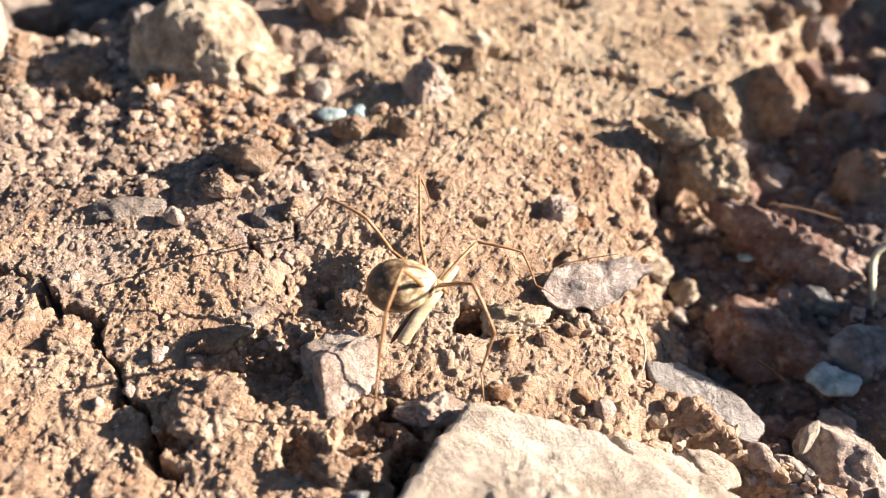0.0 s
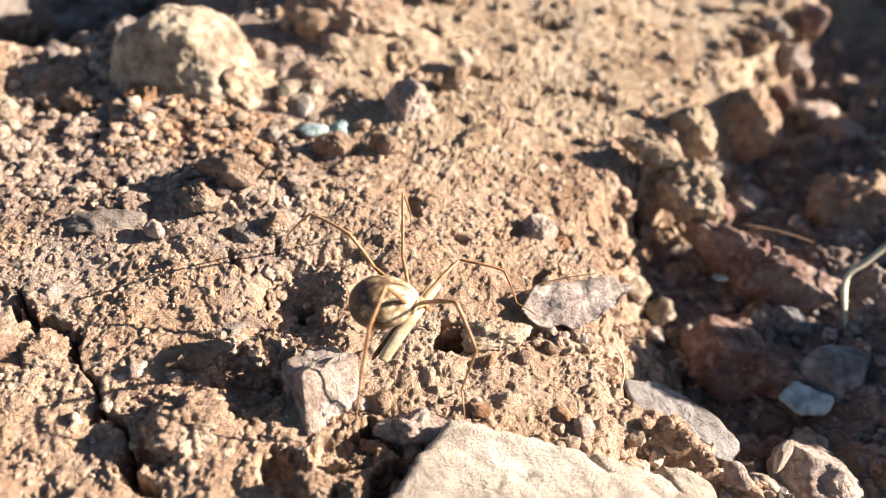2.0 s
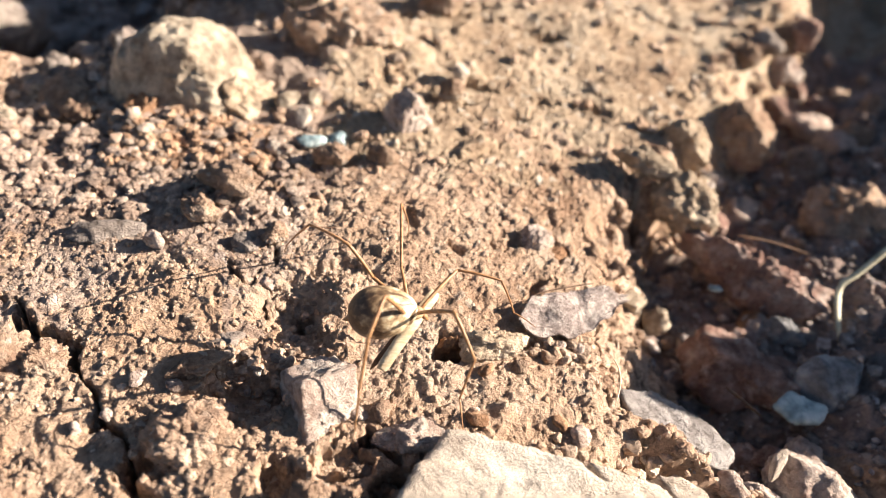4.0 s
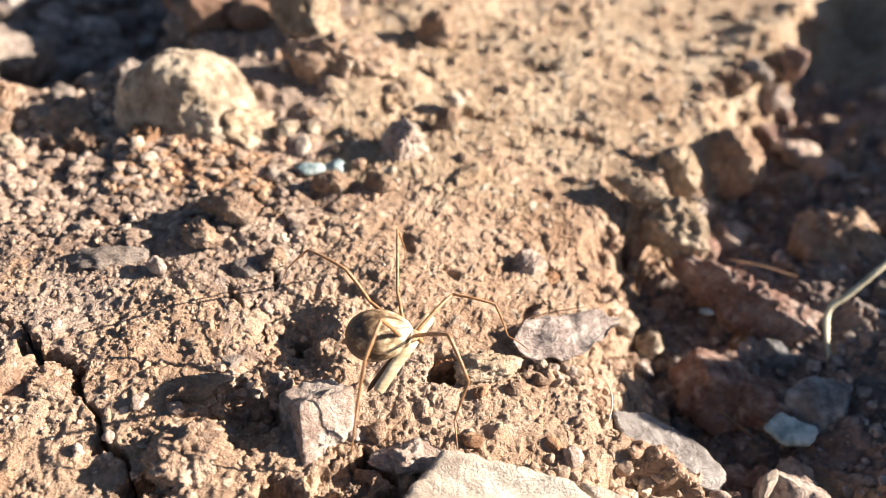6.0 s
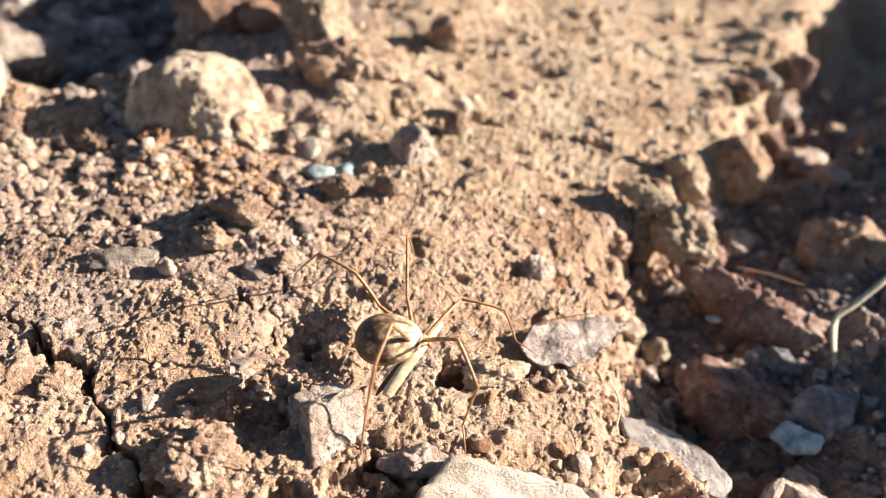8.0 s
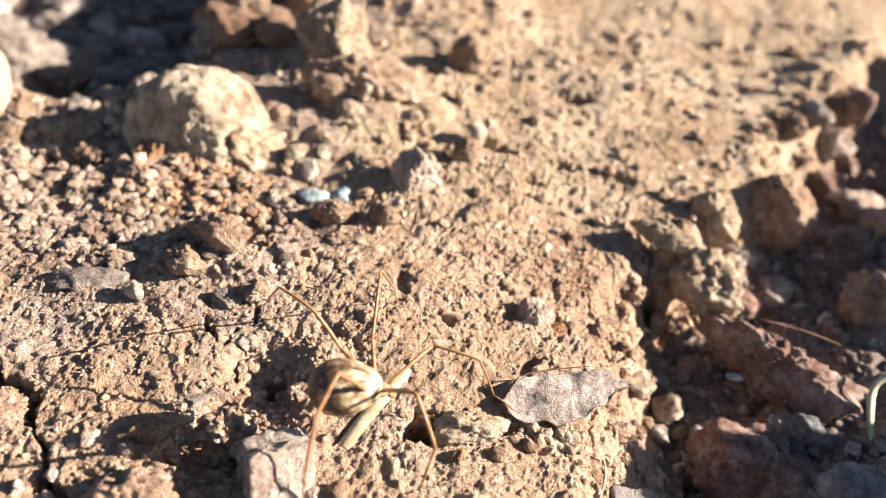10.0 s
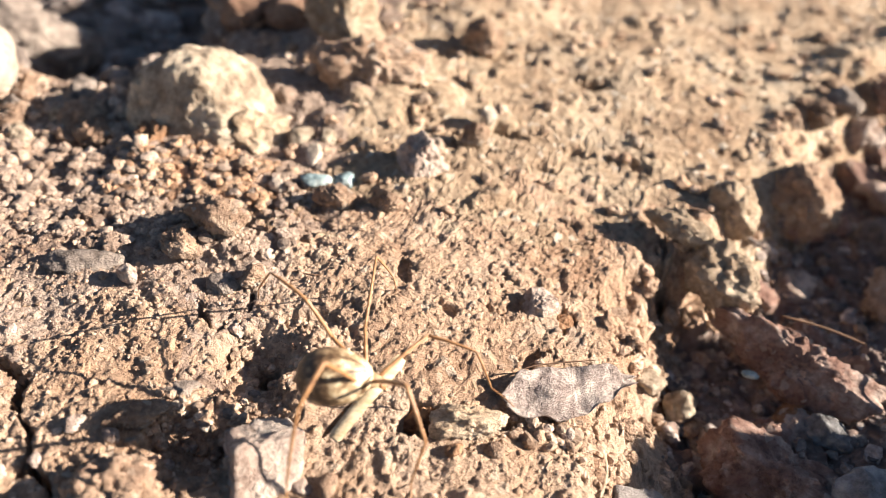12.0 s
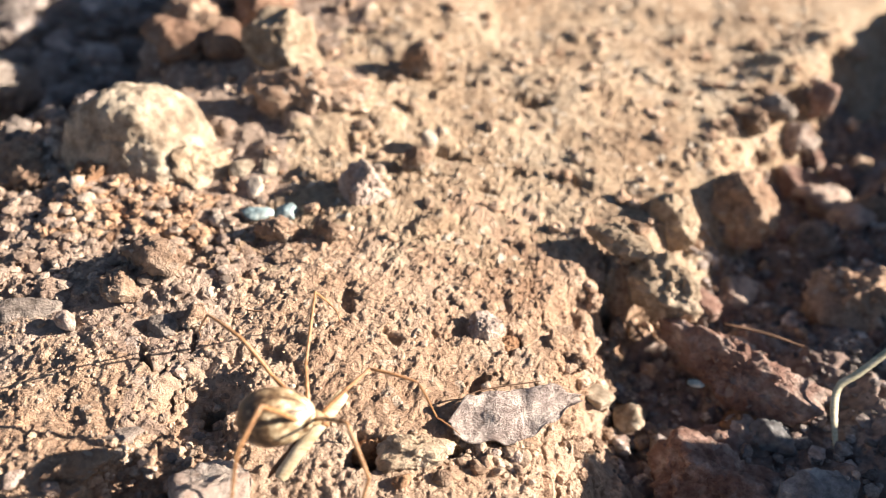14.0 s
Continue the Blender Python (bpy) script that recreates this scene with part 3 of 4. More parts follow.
stone("pebble", "rounded brown pebble in a shaded crack", "pebble", -0.36, -1.9, (0.15, 0.14, 0.15), CLOD, 10, 0.3, facets=3, rough=0.12, level=5, lumpy=0.07)
stone("pebble", "brown pebble half buried in dark soil", "pebble", -0.97, -2.12, (0.17, 0.14, 0.15), CLOD, 11, 0.3, facets=3, rough=0.12, level=5, lumpy=0.07)
stone("pebble", "small brown pebble half buried in dark soil", "pebble", -0.62, -2.15, (0.14, 0.1, 0.12), CLOD, 12, 0.35, facets=3, rough=0.12, level=5, lumpy=0.07)
stone("pebble", "small bluish-grey pebble in a shaded crack", "pebble", -0.72, -2.42, (0.1, 0.07, 0.07), SLATE, 13, 0.3, facets=8, rough=0.03)
stone("clod", "upright rough soil clod at the crack", "soil clod", -4.15, -0.95, (0.3, 0.42, 0.3), CLOD, 14, 0.62, facets=6, rough=0.11, level=5, lumpy=0.12)
stone("clod", "low soil crust piece beside the crack", "soil clod", -3.75, -0.75, (0.36, 0.26, 0.2), CLOD, 15, 0.6, facets=6, rough=0.11, level=5, lumpy=0.12)
stone("clod", "rough sunlit soil clod beside a hollow", "soil clod", -2.15, -1.55, (0.36, 0.3, 0.24), CLOD, 16, 0.6, facets=6, rough=0.11, level=5, lumpy=0.12)
stone("clod", "ridge of crumbly sunlit soil", "soil clod", -2.25, -0.85, (0.34, 0.12, 0.16), CLOD, 17, 0.35, (0, 0, 30), 9, 0.08, lumpy=0.06)
stone("stone", "flat dark grey stone half buried in soil", "stone", -2.05, -0.42, (0.26, 0.12, 0.09), GREY, 18, 0.75, (0, 0, 8), 5, 0.09)
stone("clod", "cream sunlit soil clod", "soil clod", -3.75, -2.35, (0.36, 0.3, 0.3), CLOD, 19, 0.65, facets=6, rough=0.11, level=5, lumpy=0.12)

# lumps on the bank behind the spider
stone("clod", "knobbly pale soil clod", "soil clod", -1.71, 0.97, (0.17, 0.15, 0.15), CLOD, 20, 0.3, facets=10, rough=0.06, lumpy=0.05)
stone("clod", "long grey-brown soil clod with a rusty face", "soil clod", -2.27, 1.62, (0.42, 0.26, 0.24), CLOD, 21, 0.35, (0, 0, -10), 9, 0.07, 5, 0.05)
stone("clod", "angular pale soil clod", "soil clod", -2.6, 1.26, (0.24, 0.2, 0.2), CLOD, 22, 0.35, facets=7, rough=0.05)
stone("pebble", "small angular cream pebble on the soil", "pebble", -3.0, 0.78, (0.12, 0.1, 0.13), PINK, 23, 0.25, facets=6, rough=0.03)
stone("stone_chip", "flat grey stone chip lying on crumbs", "stone chip", -3.57, 0.92, (0.42, 0.15, 0.13), GREY, 24, 0.5, (12, 3, 14), 5, 0.09)
stone("pebble", "angular pale pebble on the soil", "pebble", -2.26, 0.62, (0.16, 0.13, 0.16), PINK, 25, 0.3, facets=6, rough=0.04)
stone("pebble", "flat grey pebble on the soil", "pebble", -2.01, 0.86, (0.17, 0.13, 0.11), GREY, 26, 0.4, facets=5, rough=0.08)
stone("stone", "square-sided pinkish-grey stone casting a shadow", "stone", 1.4, 1.38, (0.24, 0.17, 0.22), PINK, 27, 0.4, facets=0, rough=0.07, level=5, lumpy=0.05, cuts=((0.1, -0.35, 0.93, 0.6), (-0.9, -0.25, 0.3, 0.6), (0.75, -0.6, 0.2, 0.62), (0.1, -0.95, 0.2, 0.7)), sharp=44)
stone("clod", "small reddish soil clod", "soil clod", 1.68, 1.3, (0.15, 0.12, 0.13), RUST, 28, 0.35, facets=8, rough=0.06)
stone("cobble", "large round tan cobble bedded on rusty soil", "stone", -3.3, 4.0, (0.99, 0.85, 0.86), TAN, 29, 0.3, (0, 0, 0), -4, 0.035, 6, 0.016, z=-0.06, cuts=((-0.22, -0.87, 0.42, 0.72), (0.86, -0.2, 0.5, 0.76)), sharp=12)
stone("clod", "rusty crumbly soil under the cobble", "soil clod", -3.75, 3.35, (0.3, 0.24, 0.3), RUST, 30, 0.68, (0, 0, -8), 8, 0.12, 5, 0.1)
# separate pale lump that stands in for the cobble's lit right flank
stone("clod", "pale clod added for the cobble's sunlit right flank", "soil clod", -2.5, 3.75, (0.55, 0.34, 0.3), TAN_CLOD, 83, 0.5, (0, 24, 10), 0, 0.09, 5, 0.05)
stone("pale_rock", "smooth cream rock standing in the soil", "stone", -7.0, 4.2, (0.78, 0.7, 0.95), PALE, 31, 0.25, facets=12, rough=0.03, level=5)
stone("pebble", "smooth round cream pebble", "pebble", -1.65, 3.47, (0.21, 0.18, 0.18), PALE, 32, 0.2, facets=16, rough=0.015, z=-0.02)
stone("pebble", "round pale brown pebble", "pebble", -1.9, 3.75, (0.17, 0.15, 0.2), TAN, 33, 0.2, facets=14, rough=0.02)
stone("pebble", "small round pale pebble", "pebble", -1.55, 3.8, (0.12, 0.12, 0.14), TAN, 34, 0.2, facets=14, rough=0.02)
stone("stone_chip", "small pale blue stone chip", "stone chip", -1.17, 3.05, (0.17, 0.13, 0.09), BLUE, 35, 0.35, facets=2, rough=0.09)
stone("stone_chip", "irregular whitish-blue chip on the soil", "stone chip", -1.5, 2.88, (0.2, 0.1, 0.07), BLUE, 36, 0.3, (6, 0, 12), 5, 0.06)
stone("stone_chip", "small whitish chip on the soil", "stone chip", -1.95, 2.75, (0.16, 0.09, 0.08), PALE, 82, 0.3, (0, 0, -20), 5, 0.06)
stone("stone", "pinkish upright stone set in the soil", "stone", -0.2, 3.4, (0.34, 0.28, 0.38), PINK, 37, 0.35, (0, 8, 0), 4, 0.08, 5, 0.06, cuts=((0.45, -0.75, 0.5, 0.55), (0.7, 0.2, 0.6, 0.7)))
stone("clod", "pale sunlit lump of soil", "soil clod", -1.13, 2.55, (0.28, 0.18, 0.18), CLOD, 38, 0.3, facets=8, rough=0.06)
stone("clod", "pale sunlit lump of soil", "soil clod", -0.55, 2.6, (0.2, 0.16, 0.2), CLOD, 39, 0.3, facets=7, rough=0.06)
stone("pebble", "cube-like cream pebble standing on the soil", "pebble", 0.54, 4.66, (0.14, 0.12, 0.18), PALE, 40, 0.15, facets=6, rough=0.03)
stone("clod", "small pale lump of soil", "soil clod", 0.4, 4.2, (0.2, 0.16, 0.2), CLOD, 41, 0.3, facets=8, rough=0.06)
stone("clod", "broad greyish soil mound with a slanting top", "soil clod", -1.2, 5.3, (0.85, 0.5, 0.5), CLOD, 42, 0.4, (0, 10, 0), 8, 0.08, 5, 0.08)
stone("clod", "pale tan sunlit clod of soil", "soil clod", -1.85, 6.35, (0.6, 0.5, 0.6), TAN_CLOD, 43, 0.35, (0, 0, 0), 3, 0.07, 5, 0.05, cuts=((0.75, -0.4, 0.5, 0.55), (-0.4, -0.8, 0.3, 0.6)))
stone("clod", "pale lump of dry soil", "soil clod", -4.1, 6.5, (0.28, 0.22, 0.3), TAN, 44, 0.45, facets=8, rough=0.06)
stone("clod", "rusty lump of dry soil", "soil clod", 0.25, 6.8, (0.36, 0.25, 0.36), CLOD, 45, 0.35, facets=5, rough=0.11, lumpy=0.06)
stone("stone", "flat grey stone in shade", "stone", -4.9, 5.9, (0.7, 0.35, 0.3), GREY, 46, 0.35, (0, 6, 12), 8, 0.04)
stone("stone", "large dark grey-brown stone in shade", "stone", -8.3, 7.6, (1.3, 0.8, 1.0), GREY, 47, 0.3, (0, 0, 0), 4, 0.08, 5, 0.04, z=-1.5)

# small pebbles and crumbs that stand out one by one
def bit(x, y, r, mat, seed, label, category="pebble"):
    stone("pebble", label, category, x, y, (r * 0.95, r * 0.75, r * 0.7), mat, seed, 0.38, (0, 0, seed * 37 % 180), 3, 0.10, 3)


bit(1.54, -0.18, 0.075, PINK, 400, "small white crumb under the dead leaf")
bit(1.75, -0.16, 0.085, PINK, 401, "small pale crumb under the dead leaf")
bit(1.66, -0.08, 0.06, PALE, 402, "small white crumb under the dead leaf")
bit(0.86, -0.33, 0.11, CLOD, 403, "knobbly soil crumb beside a hollow")
bit(1.05, -0.54, 0.11, CLOD, 404, "knobbly soil crumb in the sun")
bit(0.66, -0.64, 0.09, RUST, 405, "reddish soil crumb in the sun")
bit(1.58, -1.33, 0.13, PINK, 406, "pale angular pebble in the soil")
bit(1.38, -1.2, 0.1, RUST, 407, "reddish pebble in the soil")
bit(0.52, -1.26, 0.13, RUST, 408, "reddish pebble beside the pale slab")
bit(-0.62, -1.23, 0.1, PINK, 409, "pale pebble beside the angular stone")
bit(-0.4, -1.2, 0.12, CLOD, 410, "brown crumb beside the angular stone")
bit(-1.72, 0.4, 0.11, PINK, 422, "pale flat flake on the soil crust", "stone chip")
bit(-3.85, -0.07, 0.07, PINK, 411, "small white pebble near the crack")
bit(-3.2, -1.5, 0.075, PINK, 412, "small white pebble near the crack")
bit(-2.39, -1.06, 0.09, PINK, 413, "pale pebble at the edge of a hollow")
bit(-1.9, -1.13, 0.08, PINK, 414, "small white pebble in a shaded hollow")
bit(-1.66, -0.72, 0.07, PALE, 415, "small white chip in a shaded hollow")
bit(-1.75, -0.86, 0.06, PINK, 416, "small pale chip in a shaded hollow")
bit(-1.5, -0.55, 0.08, GREY, 417, "grey pebble in a shaded hollow")
bit(-1.35, -0.25, 0.07, GREY, 418, "grey pebble in the dark hole")
bit(-3.0, -0.75, 0.08, CLOD, 419, "brown crumb beside the crack")
bit(-2.75, -1.0, 0.1, PINK, 420, "pale pebble beside the crack")
bit(-2.95, -1.35, 0.08, PINK, 421, "small pale pebble beside the crack")

# the edge of the bank and the gully
slab("stone_slab", "grey flat stone slab sloping into the gully, half shaded", [(2.28, -0.38), (2.75, -0.28), (3.2, -0.5), (3.62, -0.95), (3.4, -1.25), (2.75, -1.2), (2.4, -0.9)], -0.72, 0.6, GREY_SLAB, 50, (-0.24, -0.08), 0.035, 6)
stone("stone", "angular cream stone at the gully edge", "stone", 2.56, -1.8, (0.34, 0.22, 0.2), PALE, 51, 0.3, (0, 10, -20), 8, 0.06, 4, z=-0.4)
stone("pebble", "small grey-white pebble at the gully edge", "pebble", 2.29, -1.6, (0.12, 0.1, 0.13), SLATE, 52, 0.3, facets=7, rough=0.04)
stone("stone", "large pinkish-grey stone on the gully bed", "stone", 4.4, -1.5, (0.5, 0.6, 0.4), PINK, 53, 0.42, (0, 0, 20), 0, 0.06, 5, 0.015, cuts=((-0.35, -0.45, 0.82, 0.5), (0.7, -0.25, 0.6, 0.6), (-0.8, 0.1, 0.5, 0.7)), sharp=44)
stone("stone", "rounded reddish stone on the gully bed", "stone", 4.27, -0.74, (0.24, 0.18, 0.17), RED, 54, 0.3, facets=4, rough=0.09)
stone("stone_chip", "small elongated pale chip", "stone chip", 3.9, -1.24, (0.2, 0.07, 0.07), PALE, 55, 0.15, (0, -20, 50), 4, 0.03, z=-0.62)
stone("stone", "angular brown stone on the gully bed", "stone", 3.7, -1.48, (0.2, 0.16, 0.16), PINK, 56, 0.3, facets=8, rough=0.05)
stone("stone", "large dark red stone in the shade of the gully", "stone", 4.25, 0.4, (0.78, 0.52, 0.46), RED, 57, 0.36, (0, 8, -12), 3, 0.10, 5, 0.05, cuts=((-0.1, -0.85, 0.45, 0.55), (0.1, 0.2, 0.97, 0.6)), sharp=40)
stone("stone", "long dark red rock with a sunlit crest", "stone", 4.6, 1.78, (1.0, 0.42, 0.5), RED, 58, 0.38, (0, 4, -22), 2, 0.08, 6, 0.04, z=-0.86, cuts=((-0.1, -0.85, 0.5, 0.5), (0.35, -0.15, 0.93, 0.66), (0.1, 0.75, 0.65, 0.62)), sharp=44)
stone("clod", "rusty clod with a pale top on the gully bed", "soil clod", 4.7, 1.23, (0.26, 0.22, 0.26), RUST, 59, 0.3, facets=4, rough=0.12, lumpy=0.08)
stone("stone", "bluish-grey stone on the gully bed", "stone", 4.95, 1.0, (0.26, 0.18, 0.16), SLATE, 60, 0.35, (0, 0, -35), 4, 0.09)
stone("clod", "pale clod catching sun in the gully", "soil clod", 3.33, 1.32, (0.24, 0.2, 0.2), TAN, 61, 0.25, facets=9, rough=0.06)
stone("clod", "small pale clod at the gully edge", "soil clod", 2.85, 1.25, (0.22, 0.16, 0.18), TAN, 62, 0.3, facets=9, rough=0.06)
stone("stone_chip", "tiny pale blue chip in the gully", "stone chip", 4.11, 1.62, (0.1, 0.06, 0.05), BLUE, 63, 0.15, facets=8, rough=0.02, z=-0.95)
slab("stone_flake", "thin bluish-white stone flake on the gully bed", [(4.35, -0.2), (4.6, 0.0), (5.05, -0.25), (4.85, -0.45), (4.5, -0.42)], -0.98, 0.1, BLUE, 64, (0.1, 0.1), 0.03, 4, "stone chip")
stone("stone", "blocky bluish-grey stone in the gully", "stone", 5.2, 0.1, (0.45, 0.34, 0.3), SLATE, 65, 0.42, (0, 0, 12), 0, 0.05, 5, 0.0, cuts=((-0.15, -0.5, 0.85, 0.5), (-0.85, -0.4, 0.3, 0.62), (0.7, -0.6, 0.3, 0.66), (0.2, -0.95, 0.1, 0.7)), sharp=44)
stone("clod", "cream sunlit clod jutting from the bank edge", "soil clod", 3.14, 3.0, (0.42, 0.18, 0.2), TAN_CLOD, 66, 0.15, (0, 9, -16), 0, 0.09, 5, 0.05, z=0.0)
stone("clod", "pale tan soil clod at the bank edge with a shaded face", "soil clod", 3.92, 3.72, (0.38, 0.34, 0.34), TAN_CLOD, 67, 0.3, (0, 0, 0), -3, 0.09, 5, 0.05, z=-0.16, cuts=((-0.5, -0.82, 0.2, 0.36), (0.6, -0.35, 0.72, 0.6)), sharp=14)
stone("clod", "ragged crumbly soil clod at the bank edge", "soil clod", 3.78, 2.68, (0.5, 0.36, 0.42), TAN_CLOD, 68, 0.35, (0, 22, -20), 4, 0.1, 5, 0.06, z=-0.36)
stone("stone", "brown stone with a pale sunlit crest at the bank edge", "stone", 5.2, 4.6, (0.6, 0.55, 0.5), CLOD, 72, 0.35, (0, 0, 0), -3, 0.1, 5, 0.05, z=-0.45, cuts=((-0.52, -0.82, 0.2, 0.36), (0.62, -0.35, 0.7, 0.55), (-0.85, 0.2, 0.45, 0.75)), sharp=13)
stone("stone", "dark brown rounded stone", "stone", 7.25, 7.7, (0.4, 0.3, 0.42), RED, 69, 0.25, facets=12, rough=0.03)
stone("stone", "reddish-brown stone with a sunlit top in the gully", "stone", 6.75, 3.2, (0.75, 0.5, 0.55), CLOD, 70, 0.4, (0, 5, -15), 4, 0.1, 5, 0.06)
stone("stone", "rounded stone at the far bank edge", "stone", 6.8, 6.4, (0.5, 0.4, 0.42), RED, 71, 0.35, (0, 0, -30), 9, 0.05)


far_rng = np.random.default_rng(97)
for k in range(11):
    cr = far_rng.uniform(0.18, 0.42)
    stone("stone", "dusty pinkish stone on the far side of the gully", "stone", far_rng.uniform(6.3, 8.6), far_rng.uniform(4.6, 7.4), (cr * far_rng.uniform(1.1, 1.7), cr, cr * far_rng.uniform(0.8, 1.1)),
          (PINK, CLOD, RED, GREY)[k % 4], 680 + k, 0.25, (0, far_rng.uniform(-15, 15), far_rng.uniform(0, 180)), 3, 0.09, 4, 0.04, group="stones across the gully")


# clods that crumble from the bank's edge, and stones strewn on the gully's bed
strew = np.random.default_rng(91)
for k in range(34):
    cy = -0.6 + 8.7 * (k + strew.random()) / 34
    cx = float(np.interp(cy, EDGE_Y, EDGE_X)) + strew.uniform(-0.35, 0.75)
    cr = strew.uniform(0.1, 0.26) * (0.6 + 0.06 * max(0, cy)) * (0.6 if 1.8 < cy < 6.2 else 1.0)
    stone("clod", "rough soil clod broken from the bank edge", "soil clod", cx, cy, (cr * strew.uniform(0.9, 1.4), cr, cr * strew.uniform(0.7, 1.0)),
          CLOD, 200 + k, 0.62, (0, 0, strew.uniform(0, 180)), 3, 0.13, 4, 0.13, group="clods along the bank edge")
for k in range(22):
    cr = strew.uniform(0.06, 0.17)
    stone("stone", "small pinkish stone heaped below the sloping slab", "stone", strew.uniform(2.7, 4.2), strew.uniform(-2.4, -1.15), (cr * strew.uniform(1.0, 1.5), cr, cr * 0.8),
          (PINK, CLOD, PALE, PINK, GREY)[k % 5], 500 + k, 0.3, (strew.uniform(-15, 15), strew.uniform(-15, 15), strew.uniform(0, 180)), 4, 0.08, 3, group="stones below the slab")
for k in range(64):
    cy = strew.uniform(-2.4, 6.5)
    cx = float(np.interp(cy, EDGE_Y, EDGE_X)) + 0.9 + 4.2 * strew.random() ** 1.2
    cr = 0.07 + 0.24 * strew.random() ** 1.8
    stone("stone", "angular stone on the shaded gully bed", "stone", cx, cy, (cr * strew.uniform(1.0, 1.7), cr, cr * strew.uniform(0.5, 0.9)),
          (RED, GREY, RED, SLATE, PINK)[k % 5], 300 + k, 0.35, (strew.uniform(-12, 12), strew.uniform(-12, 12), strew.uniform(0, 180)), 2, 0.11, 4, 0.04, group="stones in the gully")


# ---- loose crumbs: one joined mesh for each kind of place ----
def crumbs(name, label, count, low, high, power, area, seed, keep=None, mat=CRUMB, level=2, lift=0.3, flat=0.8):
    rng = np.random.default_rng(seed)
    shapes = []
    for k in range(6):
        bm = shape_rock((1, rng.uniform(0.7, 1), rng.uniform(0.55, 0.9)), seed * 10 + k, 3, 0.13, level)
        bm.verts.index_update()
        shapes.append((np.array([v.co for v in bm.verts]), np.array([[v.index for v in f.verts] for f in bm.faces])))
        bm.free()
    vs, fs, base = [], [], 0
    x0, x1, y0, y1 = area
    while count > 0:
        x, y = rng.uniform(x0, x1), rng.uniform(y0, y1)
        count -= 1
        if keep is not None and not keep(x, y):
            continue
        r = low + (high - low) * rng.random() ** power
        v, f = shapes[rng.integers(6)]
        e = Euler(rng.uniform(-0.6, 0.6, 2).tolist() + [rng.uniform(0, 6.28)]).to_matrix()
        v = ((v * r) @ np.array(e).T) * (1, 1, flat) + (x, y, ground_z(x, y) + lift * r)
        vs.append(v), fs.append(f + base)
        base += len(v)
    me = bpy.data.meshes.new(name)
    v, f = np.concatenate(vs) * CM, np.concatenate(fs)
    me.vertices.add(len(v))
    me.vertices.foreach_set("co", v.ravel())
    me.loops.add(f.size)
    me.loops.foreach_set("vertex_index", f.ravel())
    me.polygons.add(len(f))
    me.polygons.foreach_set("loop_start", np.arange(0, f.size, 3))
    me.polygons.foreach_set("use_smooth", np.zeros(len(f), dtype=bool))
    me.update(calc_edges=True)
    me.materials.append(mat)
    return tagged(new(name, me), label, "soil crumbs", kind="stuff")


crumbs("soil_crumbs", "loose crumbs of dry reddish-brown soil", 1100, 0.012, 0.06, 2.6, (-5.2, 2.6, -3, 3), 1, on_bank, lift=0.0)
crumbs("soil_crumbs", "coarse loose crumbs farther back on the soil", 600, 0.04, 0.14, 2.2, (-7.5, 6, 2.6, 9.5), 2)
crumbs("soil_crumbs", "rounded pale granules heaped on the soil", 800, 0.03, 0.11, 1.8, (-6, -1.4, 1.3, 3.1), 3, None, GREY_CRUMB, 2, 0.15, 0.55)
crumbs("soil_crumbs", "crumbly lumps down the gully edge", 900, 0.03, 0.14, 2.6, (1.6, 8.5, -2.6, 8), 6, lambda x, y: -0.1 < x - np.interp(y, EDGE_Y, EDGE_X) < 1.1)
crumbs("soil_crumbs", "pale crumbs along the rim of the dead leaf", 110, 0.03, 0.1, 1.6, (1.2, 2.4, -0.4, 0.1), 7)
crumbs("soil_crumbs", "sunlit crumbs along the foot of the sloping slab", 170, 0.03, 0.1, 1.6, (2.2, 3.7, -1.7, -1.0), 8)
for k in range(16):
    cr = strew.uniform(0.1, 0.3)
    stone("clod", "dusty soil clod in the shade of the cobble", "soil clod", strew.uniform(-6.3, -4.3), strew.uniform(2.7, 4.9), (cr * strew.uniform(1.0, 1.6), cr, cr * strew.uniform(0.6, 0.9)),
          (CLOD, TAN, CLOD, GREY)[k % 4], 660 + k, 0.45, (0, 0, strew.uniform(0, 180)), 3, 0.1, 4, 0.08, group="clods beside the cobble")
crumbs("soil_crumbs", "loose crumbs in the shade of the cobble", 420, 0.03, 0.13, 2.0, (-6.6, -3.9, 2.6, 5.0), 23, None, GREY_CRUMB, 2, 0.2)
crumbs("soil_crumbs", "rusty crumbs heaped before the cobble", 560, 0.025, 0.085, 1.6, (-4.1, -2.0, 2.3, 3.25), 9, mat=RUSTY, lift=0.1)
crumbs("soil_crumbs", "tiny sharp grains strewn over the soil crust", 4800, 0.01, 0.04, 2.0, (-5.0, 2.7, -2.9, 2.6), 15, lambda x, y: x < -0.8 or (on_bank(x, y) and (x * 7.31 + y * 3.17) % 1 < 0.3), level=1, lift=0.0)
crumbs("soil_crumbs", "loose gravel in the hollow beside the angular stone", 150, 0.02, 0.07, 1.8, (-2.2, -1.3, -1.5, -0.4), 16)
crumbs("soil_crumbs", "crumbs scattered along the edge of the pale slab", 130, 0.02, 0.075, 2.0, (0.2, 2.6, -2.3, -1.45), 10)
